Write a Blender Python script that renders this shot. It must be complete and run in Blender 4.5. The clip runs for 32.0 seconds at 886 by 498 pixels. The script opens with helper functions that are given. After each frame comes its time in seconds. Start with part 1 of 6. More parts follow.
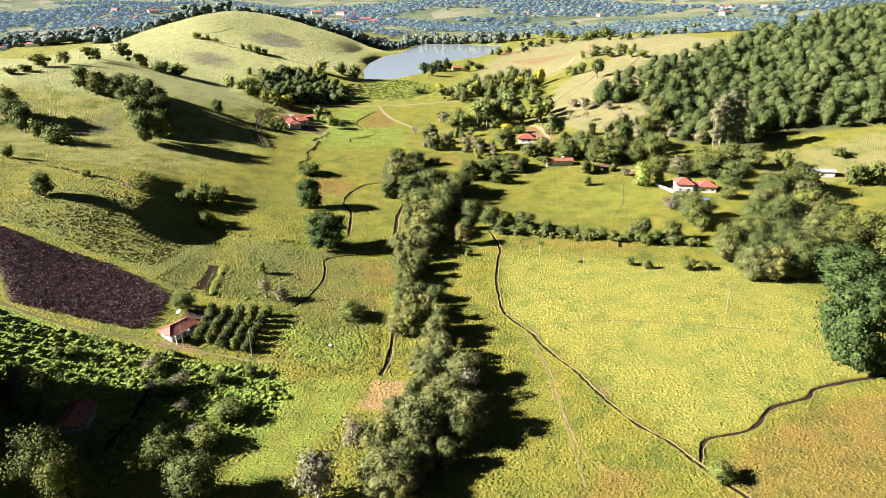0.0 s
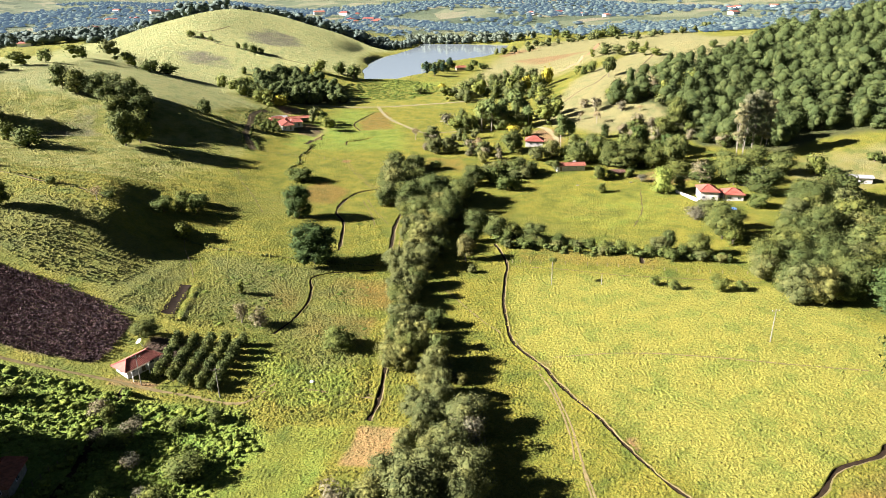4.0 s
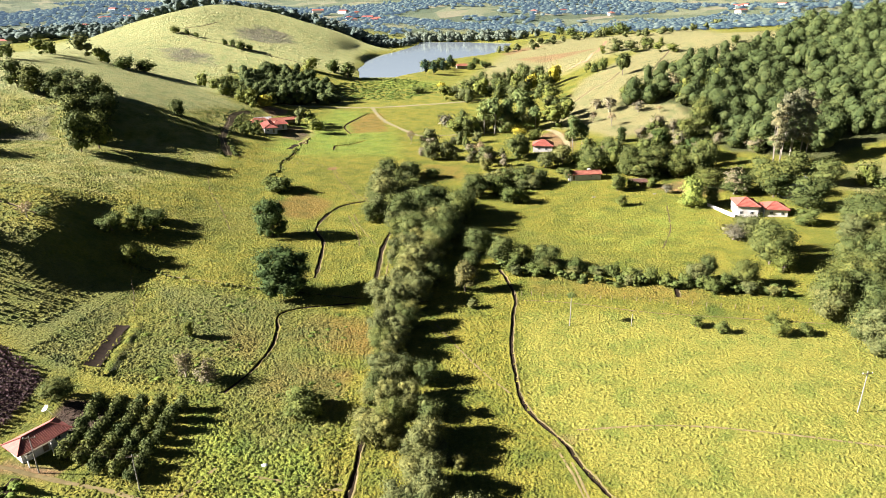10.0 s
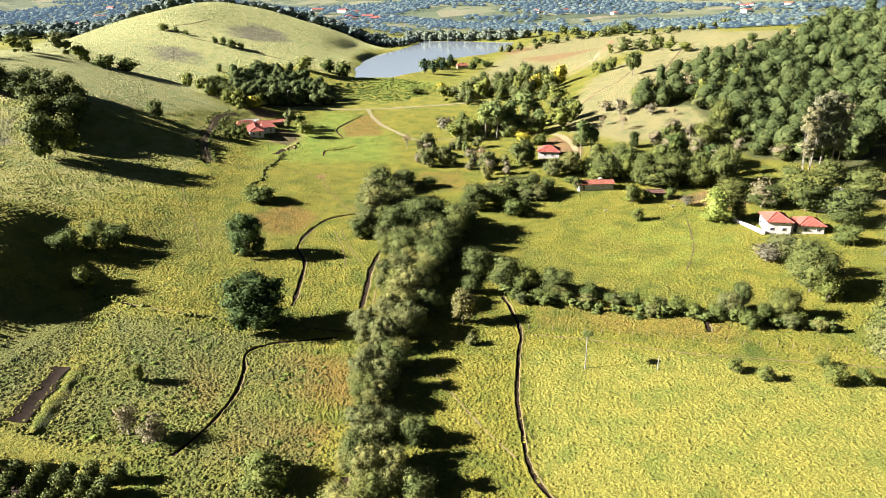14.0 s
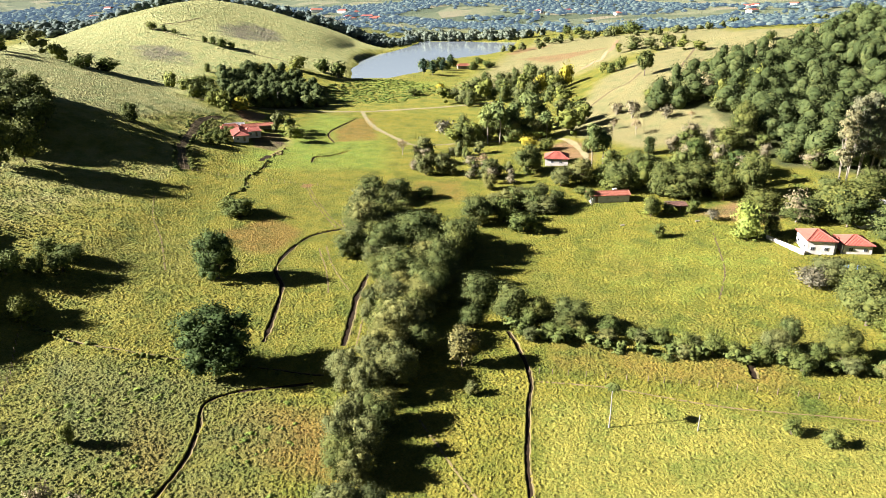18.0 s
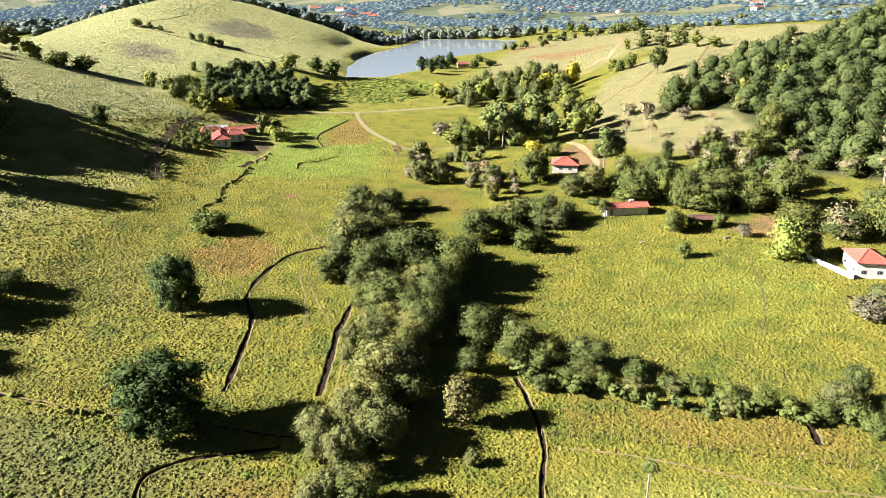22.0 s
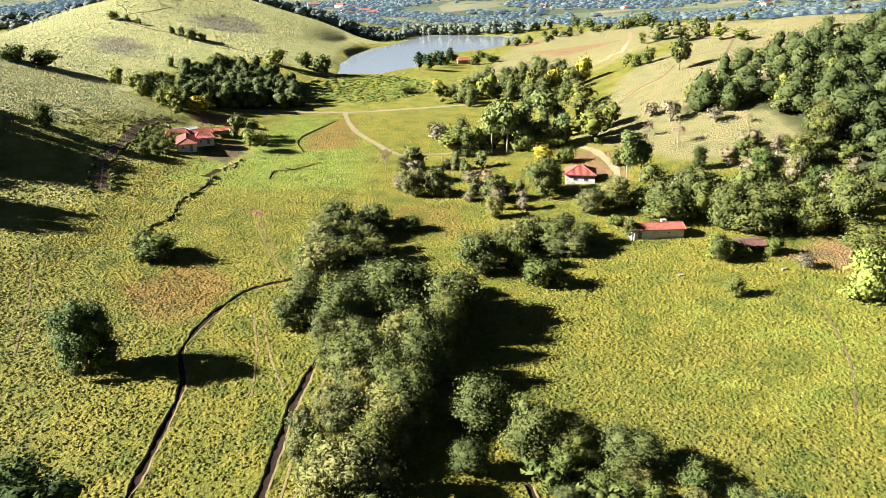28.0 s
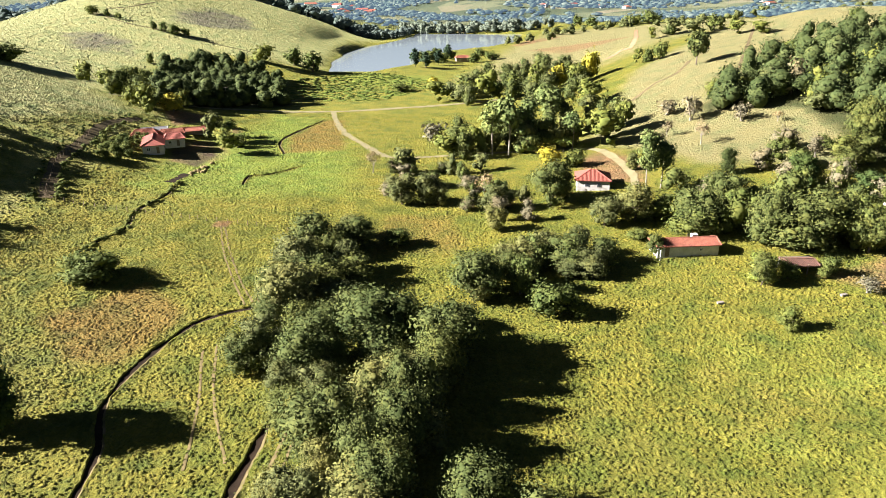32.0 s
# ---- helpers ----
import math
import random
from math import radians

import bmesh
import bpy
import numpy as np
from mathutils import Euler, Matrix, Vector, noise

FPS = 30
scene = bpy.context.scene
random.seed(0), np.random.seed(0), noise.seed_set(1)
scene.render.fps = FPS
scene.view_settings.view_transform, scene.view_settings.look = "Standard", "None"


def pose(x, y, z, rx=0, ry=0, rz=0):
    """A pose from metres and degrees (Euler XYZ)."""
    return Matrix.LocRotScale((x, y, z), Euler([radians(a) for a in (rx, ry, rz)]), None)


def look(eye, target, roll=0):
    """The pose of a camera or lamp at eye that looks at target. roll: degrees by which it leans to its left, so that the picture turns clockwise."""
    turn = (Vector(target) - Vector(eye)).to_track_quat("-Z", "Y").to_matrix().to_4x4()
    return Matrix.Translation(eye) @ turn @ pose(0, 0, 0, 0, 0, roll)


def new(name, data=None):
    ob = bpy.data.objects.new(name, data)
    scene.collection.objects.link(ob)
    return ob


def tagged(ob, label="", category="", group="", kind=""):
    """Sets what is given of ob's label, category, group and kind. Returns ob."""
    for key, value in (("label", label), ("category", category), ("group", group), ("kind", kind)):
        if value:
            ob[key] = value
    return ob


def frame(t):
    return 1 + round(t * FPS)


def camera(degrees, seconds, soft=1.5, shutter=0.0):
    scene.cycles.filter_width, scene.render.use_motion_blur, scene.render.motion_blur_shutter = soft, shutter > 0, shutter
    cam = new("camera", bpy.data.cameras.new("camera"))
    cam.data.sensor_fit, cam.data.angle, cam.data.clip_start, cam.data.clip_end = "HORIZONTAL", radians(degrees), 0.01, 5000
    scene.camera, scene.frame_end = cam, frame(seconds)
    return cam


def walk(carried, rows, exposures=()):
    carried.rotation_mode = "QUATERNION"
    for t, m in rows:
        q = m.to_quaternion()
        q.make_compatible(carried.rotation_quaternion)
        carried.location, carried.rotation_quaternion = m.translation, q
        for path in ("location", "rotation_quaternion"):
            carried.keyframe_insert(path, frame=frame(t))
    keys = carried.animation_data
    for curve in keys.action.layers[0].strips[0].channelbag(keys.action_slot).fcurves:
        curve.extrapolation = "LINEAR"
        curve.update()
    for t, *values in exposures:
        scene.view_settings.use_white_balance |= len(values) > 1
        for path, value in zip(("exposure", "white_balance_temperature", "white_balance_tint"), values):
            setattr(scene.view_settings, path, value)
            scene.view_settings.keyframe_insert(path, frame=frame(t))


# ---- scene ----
cam = camera(68.6, 32.0, soft=0.35)
PATH = [
    (0, (1.797, -9.357, 87.443), (1.677, -7.5, 86.71), -0.7),
    (6, (1.219, 25.934, 81.107), (1.083, 27.792, 80.379), -0.8),
    (9, (0.84, 43.338, 78.465), (0.703, 45.196, 77.737), -0.8),
    (13, (0.656, 66.516, 75.856), (0.516, 68.373, 75.128), -0.7),
    (19, (-0.192, 101.627, 71.252), (-0.337, 103.486, 70.528), -0.7),
    (23, (-0.752, 124.505, 68.666), (-0.899, 126.362, 67.937), -0.8),
    (28, (-1.033, 152.708, 64.493), (-1.185, 154.563, 63.761), -0.8),
    (32, (-1.374, 176.462, 59.193), (-1.525, 178.319, 58.466), -0.8),
]
walk(cam, [(t, look(eye, target, roll)) for t, eye, target, roll in PATH])

# ---- world and sun ----
SUN_ELEVATION, SUN_AZIMUTH = radians(26.5), radians(-97)  # azimuth from +y, clockwise
world = bpy.data.worlds.new("sky")
scene.world = world
world.use_nodes = True
sky = world.node_tree.nodes.new("ShaderNodeTexSky")
sky.sky_type, sky.sun_disc = "NISHITA", False
sky.sun_elevation, sky.sun_rotation = SUN_ELEVATION, SUN_AZIMUTH
sky.air_density, sky.dust_density, sky.ozone_density = 0.6, 0.5, 1.0
world.node_tree.nodes["Background"].inputs["Strength"].default_value = 0.0088
world.node_tree.links.new(sky.outputs[0], world.node_tree.nodes["Background"].inputs["Color"])
sun = new("sun", bpy.data.lights.new("sun", "SUN"))
sun.data.energy, sun.data.angle, sun.data.color = 4.8, radians(0.53), (1.0, 0.92, 0.905)
sun.matrix_world = look(
    (math.sin(SUN_AZIMUTH) * math.cos(SUN_ELEVATION) * 300, math.cos(SUN_AZIMUTH) * math.cos(SUN_ELEVATION) * 300, math.sin(SUN_ELEVATION) * 300),
    (0, 0, 0),
)
scene.view_settings.exposure = 2.76

# -- ground shape --
def smooth(a, b, v):
    t = np.clip((v - a) / (b - a), 0, 1)
    return t * t * (3 - 2 * t)


SECTIONS_X = [-420, -330, -270, -220, -180, -150, -125, -100, -75, -45, 0, 35, 60, 85, 115, 150, 200, 270, 400]
SECTIONS = []


def section(y, heights):
    SECTIONS.append((y, heights))


# heights across the valley, from its near end to the far shore
section(0, [60.0, 49.4, 40.1, 31.3, 23.9, 18.0, 12.2, 6.4, 1.3, -2.1, -2.0, 0.0, 2.0, 4.1, 6.8, 10.0, 14.7, 22.4, 40.0])
section(90, [64.0, 53.8, 44.7, 35.2, 26.7, 19.8, 13.2, 6.5, 1.9, -0.5, -1.1, 0.7, 2.7, 4.6, 6.7, 9.1, 12.8, 19.6, 37.2])
section(130, [65.5, 55.8, 47.5, 38.8, 30.1, 22.0, 14.9, 8.0, 3.1, 1.1, -0.5, 2.2, 4.5, 5.8, 6.9, 8.3, 11.1, 17.2, 35.8])
section(165, [66.3, 56.8, 48.7, 40.2, 30.4, 22.1, 15.8, 9.7, 4.3, 1.0, 0.9, 4.1, 5.9, 6.0, 6.3, 7.2, 9.3, 14.6, 34.2])
section(200, [66.5, 56.6, 47.6, 37.9, 27.9, 20.6, 16.8, 11.3, 5.7, 2.3, 3.0, 4.3, 4.6, 4.7, 5.5, 6.5, 8.0, 12.9, 32.9])
section(235, [66.0, 55.4, 44.6, 33.5, 26.4, 21.7, 15.4, 9.8, 5.7, 3.7, 3.9, 3.8, 4.2, 5.0, 6.2, 6.9, 8.1, 13.7, 33.6])
section(270, [64.9, 54.0, 41.8, 28.8, 23.9, 19.0, 13.2, 8.5, 5.8, 4.5, 4.9, 5.0, 5.6, 6.4, 7.3, 7.8, 10.7, 18.3, 38.6])
section(305, [63.5, 53.5, 42.7, 31.2, 26.0, 20.1, 13.0, 9.0, 7.4, 6.0, 6.3, 7.5, 7.6, 8.3, 10.8, 12.6, 17.8, 27.1, 47.5])
section(340, [61.4, 53.8, 46.9, 41.7, 33.4, 24.0, 15.2, 10.0, 8.5, 7.5, 7.7, 9.5, 11.1, 12.4, 15.2, 20.1, 28.9, 39.6, 57.8])
section(375, [57.7, 53.4, 49.4, 44.1, 34.2, 24.1, 15.1, 9.9, 8.7, 8.4, 8.7, 11.5, 15.5, 19.7, 23.7, 28.1, 38.9, 51.7, 67.9])
section(420, [51.1, 50.1, 48.2, 39.7, 29.3, 20.9, 13.4, 9.7, 8.7, 8.5, 8.6, 13.6, 21.8, 30.0, 35.1, 37.4, 48.7, 63.1, 77.0])
section(470, [43.5, 45.7, 45.5, 33.6, 23.0, 16.8, 12.7, 10.0, 9.2, 9.0, 10.2, 17.2, 26.0, 34.0, 39.3, 43.7, 55.0, 67.7, 78.2])
section(520, [36.9, 42.3, 40.5, 29.3, 20.2, 14.6, 11.7, 10.2, 10.3, 10.8, 11.8, 18.0, 26.2, 34.0, 40.3, 50.3, 52.2, 61.6, 73.6])
section(570, [32.2, 40.8, 43.1, 36.4, 28.2, 23.1, 16.8, 11.6, 10.7, 12.4, 13.8, 18.0, 27.4, 36.4, 41.4, 45.2, 48.8, 56.4, 67.6])
section(620, [30.0, 45.1, 52.5, 45.0, 35.5, 26.4, 18.5, 12.8, 10.8, 11.4, 14.0, 17.2, 23.5, 30.7, 36.8, 41.2, 45.6, 51.7, 61.5])
section(690, [33.0, 59.5, 66.0, 47.0, 34.0, 23.5, 16.5, 13.2, 10.9, 10.8, 14.1, 18.3, 22.1, 26.0, 30.5, 34.8, 39.6, 44.2, 53.2])
section(745, [36.0, 64.0, 70.5, 53.0, 37.5, 23.5, 16.0, 12.5, 10.5, 11.0, 15.0, 18.4, 21.0, 23.9, 27.3, 31.2, 35.8, 39.2, 47.5])
section(810, [40.0, 67.0, 67.3, 54.0, 39.5, 24.5, 16.5, 12.8, 10.7, 10.6, 13.4, 16.5, 18.8, 21.1, 24.2, 27.8, 32.2, 35.9, 43.0])
section(870, [36.0, 58.0, 61.5, 48.5, 36.0, 23.0, 16.0, 13.6, 11.1, 10.7, 13.0, 15.6, 17.6, 19.7, 22.3, 25.4, 29.6, 34.2, 41.3])
section(950, [32.0, 45.0, 46.0, 36.0, 25.0, 15.0, 13.0, 13.1, 12.2, 12.6, 15.0, 16.7, 18.0, 19.6, 21.6, 24.2, 28.0, 33.1, 40.2])
LAKE_Z = 14.0
LAKE = [
    (-109, 604), (-122, 660), (-131, 740), (-132, 800), (-115, 870), (-102, 960), (-101, 1042),
    (33, 1012), (18, 880), (-5, 822), (-42, 770), (-52, 700), (-60, 647), (-80, 606),
]


def edge_distance(x, y, ring):
    """Metres from a closed outline, negative inside."""
    best, odd = np.full(np.shape(x), 1e9), np.zeros(np.shape(x), bool)
    for (ax, ay), (bx, by) in zip(ring, ring[1:] + ring[:1]):
        t = np.clip(((x - ax) * (bx - ax) + (y - ay) * (by - ay)) / ((bx - ax) ** 2 + (by - ay) ** 2), 0, 1)
        best = np.minimum(best, np.hypot(x - ax - t * (bx - ax), y - ay - t * (by - ay)))
        if ay != by:
            odd ^= ((ay > y) != (by > y)) & (x < (bx - ax) * (y - ay) / (by - ay) + ax)
    return np.where(odd, -best, best)


def slopes(xs, zs):
    d = np.diff(zs, axis=-1) / np.diff(xs)
    inner = (d[..., 1:] * np.diff(xs)[:-1] + d[..., :-1] * np.diff(xs)[1:]) / (np.diff(xs)[1:] + np.diff(xs)[:-1])
    return np.concatenate([d[..., :1], inner, d[..., -1:]], -1)


def hermite(xs, i, at):
    h = xs[i + 1] - xs[i]
    t = np.clip((at - xs[i]) / h, 0, 1)
    return (1 + 2 * t) * (1 - t) ** 2, t * (1 - t) ** 2 * h, t * t * (3 - 2 * t), t * t * (t - 1) * h


SX = np.array(SECTIONS_X, float)
SY = np.array([row[0] for row in SECTIONS], float)
SZ = np.array([row[1] for row in SECTIONS], float)
SZ_X, SZ_Y = slopes(SX, SZ), slopes(SY, SZ.T).T
SZ_XY = slopes(SY, SZ_X.T).T


def spur(x, y, ax, ay, bx, by, rise, drop, back):
    """A crest line from a to b: the land behind it stands higher and falls off steeply on its right-hand side."""
    ux, uy = bx - ax, by - ay
    n = math.hypot(ux, uy)
    along = ((x - ax) * ux + (y - ay) * uy) / n
    s = ((x - ax) * -uy + (y - ay) * ux) / n
    s = s + 2.5 * np.sin(along / 7.0) + 1.2 * np.sin(along / 2.9 + 1)
    return rise * smooth(drop, -2, s) * np.exp(-((np.minimum(s, 0) / back) ** 2)) * smooth(-18, 8, along) * smooth(n + 18, n - 8, along)


def ground(x, y):
    """Height of the land: a smooth sheet through the valley's cross sections, with the lake's bed and rolling land beyond."""
    x, y = np.broadcast_arrays(np.asarray(x, float), np.asarray(y, float))
    i = np.clip(np.searchsorted(SX, x) - 1, 0, len(SX) - 2)
    j = np.clip(np.searchsorted(SY, y) - 1, 0, len(SY) - 2)
    a, b, c, d = hermite(SX, i, x)
    near = a * SZ[j, i] + b * SZ_X[j, i] + c * SZ[j, i + 1] + d * SZ_X[j, i + 1]
    far_ = a * SZ[j + 1, i] + b * SZ_X[j + 1, i] + c * SZ[j + 1, i + 1] + d * SZ_X[j + 1, i + 1]
    near_y = a * SZ_Y[j, i] + b * SZ_XY[j, i] + c * SZ_Y[j, i + 1] + d * SZ_XY[j, i + 1]
    far_y = a * SZ_Y[j + 1, i] + b * SZ_XY[j + 1, i] + c * SZ_Y[j + 1, i + 1] + d * SZ_XY[j + 1, i + 1]
    a, b, c, d = hermite(SY, j, y)
    z = a * near + b * near_y + c * far_ + d * far_y
    z = z + 0.25 * np.sin(x / 7.3 + 1.1 * np.sin(y / 11)) * np.sin(y / 8.1) * smooth(150, 60, abs(x)) * 0.5
    z = z + spur(x, y, -134, 240, -121, 203, 4.2, 13, 36)
    z = z + 3.2 * np.exp(-(((x + 143) / 22) ** 2) - ((y - 186) / 30) ** 2) - 2.6 * np.exp(-(((x + 96) / 15) ** 2) - ((y - 188) / 18) ** 2)
    z = z - 4.4 * np.exp(-(((x + 99) / 18) ** 2) - ((y - 212) / 20) ** 2)
    t = np.clip(((x + 225) * 75 + (y - 300) * 18) / 5949, 0, 1)
    z = z - 3.6 * np.exp(-(np.hypot(x + 225 - 75 * t, y - 300 - 18 * t) / 11) ** 2)
    out = smooth(0, 500, np.hypot(np.maximum(abs(x) - 420, 0), np.maximum(y - 950, 0)))
    rolling = 24 + 12 * np.sin(x / 210 + 1.3) * np.sin(y / 330) + 7 * np.sin(x / 97 + y / 150)
    rolling = rolling + smooth(1700, 4300, np.hypot(x, y)) * (70 + 28 * np.sin(x / 480 + 0.6) + 12 * np.sin(x / 190 + 2))
    z = z * (1 - out) + rolling * out
    d = edge_distance(x, y, LAKE) + 1.5 * np.sin(x / 9) * np.sin(y / 13)
    shore = smooth(0, 45, d)
    z = np.where(d < 45, z * shore + np.maximum(LAKE_Z + 0.3, z) * (1 - shore) * smooth(-6, 10, d) + (LAKE_Z + 0.3) * (1 - shore) * (1 - smooth(-6, 10, d)), z)
    return z - 3.0 * smooth(2, -8, d)
# -- end of ground shape --


# ---- materials ----
def material(name):
    m = bpy.data.materials.new(name)
    m.use_nodes = True
    return m, m.node_tree.nodes, m.node_tree.links, m.node_tree.nodes["Principled BSDF"]


def node(nodes, kind, **values):
    n = nodes.new("ShaderNode" + kind)
    for key, value in values.items():
        n.inputs[key.replace("_", " ")].default_value = value
    return n


def ramp(nodes, links, source, *stops):
    r = nodes.new("ShaderNodeValToRGB")
    e = r.color_ramp.elements
    while len(e) < len(stops):
        e.new(0.5)
    for el, (at, col) in zip(e, stops):
        el.position, el.color = at, (*col, 1)
    links.new(source, r.inputs[0])
    return r.outputs[0]


def mix(nodes, links, factor, a, b, mode="MIX"):
    n = nodes.new("ShaderNodeMix")
    n.data_type, n.blend_type = "RGBA", mode
    for socket, value in ((n.inputs[0], factor), (n.inputs[6], a), (n.inputs[7], b)):
        if isinstance(value, (int, float)):
            socket.default_value = value
        elif isinstance(value, tuple):
            socket.default_value = (*value, 1)
        else:
            links.new(value, socket)
    return n.outputs[2]


def noise_of(nodes, links, scale, detail=4.0, rough=0.6, vector=None):
    n = node(nodes, "TexNoise", Scale=scale, Detail=detail, Roughness=rough)
    links.new(vector if vector else nodes.new("ShaderNodeNewGeometry").outputs["Position"], n.inputs["Vector"])
    return n.outputs["Fac"]


def grass_material(name, tufts=False):
    m, nodes, links, bsdf = material(name)
    mid = noise_of(nodes, links, 0.12, 5, 0.65)
    patchy = noise_of(nodes, links, 0.17, 3, 0.6)
    fine = noise_of(nodes, links, 2.6, 6, 0.8)
    bend = nodes.new("ShaderNodeVectorMath")
    bend.operation = "MULTIPLY_ADD"
    wander = node(nodes, "TexNoise", Scale=0.9, Detail=3.0)
    here = nodes.new("ShaderNodeNewGeometry").outputs["Position"]
    links.new(here, wander.inputs["Vector"])
    links.new(wander.outputs["Color"], bend.inputs[0])
    bend.inputs[1].default_value = (0.7, 0.7, 0)
    links.new(here, bend.inputs[2])
    flat = nodes.new("ShaderNodeVectorMath")
    flat.operation = "MULTIPLY"
    links.new(bend.outputs[0], flat.inputs[0])
    flat.inputs[1].default_value = (1, 1, 0.0)
    tussock = node(nodes, "TexVoronoi", Scale=1.05)
    links.new(flat.outputs[0], tussock.inputs["Vector"])
    rise = nodes.new("ShaderNodeMapRange")
    rise.interpolation_type = "SMOOTHSTEP"
    rise.inputs[1].default_value, rise.inputs[2].default_value = 0.5, 0.08
    links.new(tussock.outputs["Distance"], rise.inputs[0])
    own = nodes.new("ShaderNodeSeparateColor")
    links.new(tussock.outputs["Color"], own.inputs[0])
    tall = nodes.new("ShaderNodeMath")
    tall.operation = "MULTIPLY"
    links.new(own.outputs[0], tall.inputs[0])
    links.new(rise.outputs[0], tall.inputs[1])
    mound = tall.outputs[0]
    base = ramp(nodes, links, mid, (0.30, (0.082, 0.108, 0.016)), (0.5, (0.156, 0.151, 0.020)), (0.72, (0.200, 0.182, 0.030)))
    for name, col in (("lightened_straw", (0.245, 0.250, 0.108)), ("dry", (0.208, 0.190, 0.090)), ("soil", (0.205, 0.120, 0.062)), ("lush", (0.150, 0.215, 0.033)), ("ochre", (0.168, 0.118, 0.026)), ("wood", (0.060, 0.066, 0.024)), ("haze", (0.095, 0.120, 0.075)), ("rough", (0.108, 0.118, 0.030)), ("hay", (0.212, 0.206, 0.040)), ("clay", (0.27, 0.175, 0.075)), ("tilled", (0.050, 0.030, 0.024)), ("scrub", (0.105, 0.098, 0.072))):
        at = nodes.new("ShaderNodeAttribute")
        at.attribute_name = name
        wob = nodes.new("ShaderNodeMath")
        wob.operation = "MULTIPLY_ADD"
        links.new(mid, wob.inputs[0])
        wob.inputs[1].default_value, wob.inputs[2].default_value = 1.2, -0.6
        add = nodes.new("ShaderNodeMath")
        add.operation = "ADD"
        links.new(wob.outputs[0], add.inputs[0])
        links.new(at.outputs["Fac"], add.inputs[1])
        step = nodes.new("ShaderNodeMapRange")
        step.inputs[1].default_value, step.inputs[2].default_value = 0.25, 0.85
        links.new(add.outputs[0], step.inputs[0])
        gate = nodes.new("ShaderNodeMath")
        gate.operation, gate.use_clamp = "MULTIPLY", True
        links.new(step.outputs[0], gate.inputs[0])
        full = nodes.new("ShaderNodeMath")
        full.operation, full.use_clamp = "MULTIPLY", True
        links.new(at.outputs["Fac"], full.inputs[0])
        full.inputs[1].default_value = 4
        links.new(full.outputs[0], gate.inputs[1])
        # far plots: distance haze is painted into their greyed, bluish colours
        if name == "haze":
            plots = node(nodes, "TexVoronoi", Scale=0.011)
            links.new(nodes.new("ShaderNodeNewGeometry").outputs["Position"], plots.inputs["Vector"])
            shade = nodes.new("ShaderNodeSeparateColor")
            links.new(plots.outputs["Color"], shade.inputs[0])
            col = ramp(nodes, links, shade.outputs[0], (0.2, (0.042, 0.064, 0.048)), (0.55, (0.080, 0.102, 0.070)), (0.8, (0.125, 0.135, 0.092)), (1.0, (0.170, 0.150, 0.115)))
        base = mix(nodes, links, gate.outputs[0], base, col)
    if tufts:
        g = nodes.new("ShaderNodeNewGeometry")
        speck = ramp(nodes, links, g.outputs["Random Per Island"], (0.0, (0.72, 0.80, 0.70)), (0.6, (1.0, 1.0, 1.0)), (1.0, (1.14, 1.08, 1.05)))
    else:
        speck = ramp(nodes, links, fine, (0.36, (0.50, 0.58, 0.48)), (0.60, (1.18, 1.13, 1.06)))
    hue = ramp(nodes, links, patchy, (0.34, (0.70, 0.82, 0.76)), (0.5, (1.0, 1.0, 1.0)), (0.66, (1.07, 1.03, 1.0)))
    base = mix(nodes, links, 1.0, base, hue, "MULTIPLY")
    base = mix(nodes, links, 1.0, base, speck, "MULTIPLY")
    links.new(base, bsdf.inputs["Base Color"])
    bsdf.inputs["Roughness"].default_value = 0.9
    bsdf.inputs["Specular IOR Level"].default_value = 0.15
    bsdf.inputs["Sheen Weight"].default_value, bsdf.inputs["Sheen Roughness"].default_value = 0.13, 0.5
    links.new(mix(nodes, links, 0.5, base, (0.62, 0.60, 0.22)), bsdf.inputs["Sheen Tint"])
    coarse = noise_of(nodes, links, 1.25, 3, 0.6)
    both = nodes.new("ShaderNodeMath")
    both.operation = "MULTIPLY_ADD"
    links.new(coarse, both.inputs[0])
    both.inputs[1].default_value = 1.6
    links.new(fine, both.inputs[2])
    hump = nodes.new("ShaderNodeMath")
    hump.operation = "MULTIPLY_ADD"
    links.new(mound, hump.inputs[0])
    hump.inputs[1].default_value = 1.0
    links.new(both.outputs[0], hump.inputs[2])
    bump = node(nodes, "Bump", Strength=0.95, Distance=0.7)
    links.new(hump.outputs[0], bump.inputs["Height"])
    links.new(bump.outputs[0], bsdf.inputs["Normal"])
    return m


def plain_material(name, dark, light, scale=1.0, rough=0.85, bump=0.2, metallic=0.0):
    m, nodes, links, bsdf = material(name)
    n = noise_of(nodes, links, scale, 6, 0.65)
    links.new(ramp(nodes, links, n, (0.3, dark), (0.7, light)), bsdf.inputs["Base Color"])
    bsdf.inputs["Roughness"].default_value, bsdf.inputs["Metallic"].default_value = rough, metallic
    bsdf.inputs["Specular IOR Level"].default_value = 0.08 if rough > 0.8 else 0.4
    b = node(nodes, "Bump", Strength=bump, Distance=0.05)
    links.new(noise_of(nodes, links, scale * 6, 4), b.inputs["Height"])
    links.new(b.outputs[0], bsdf.inputs["Normal"])
    return m


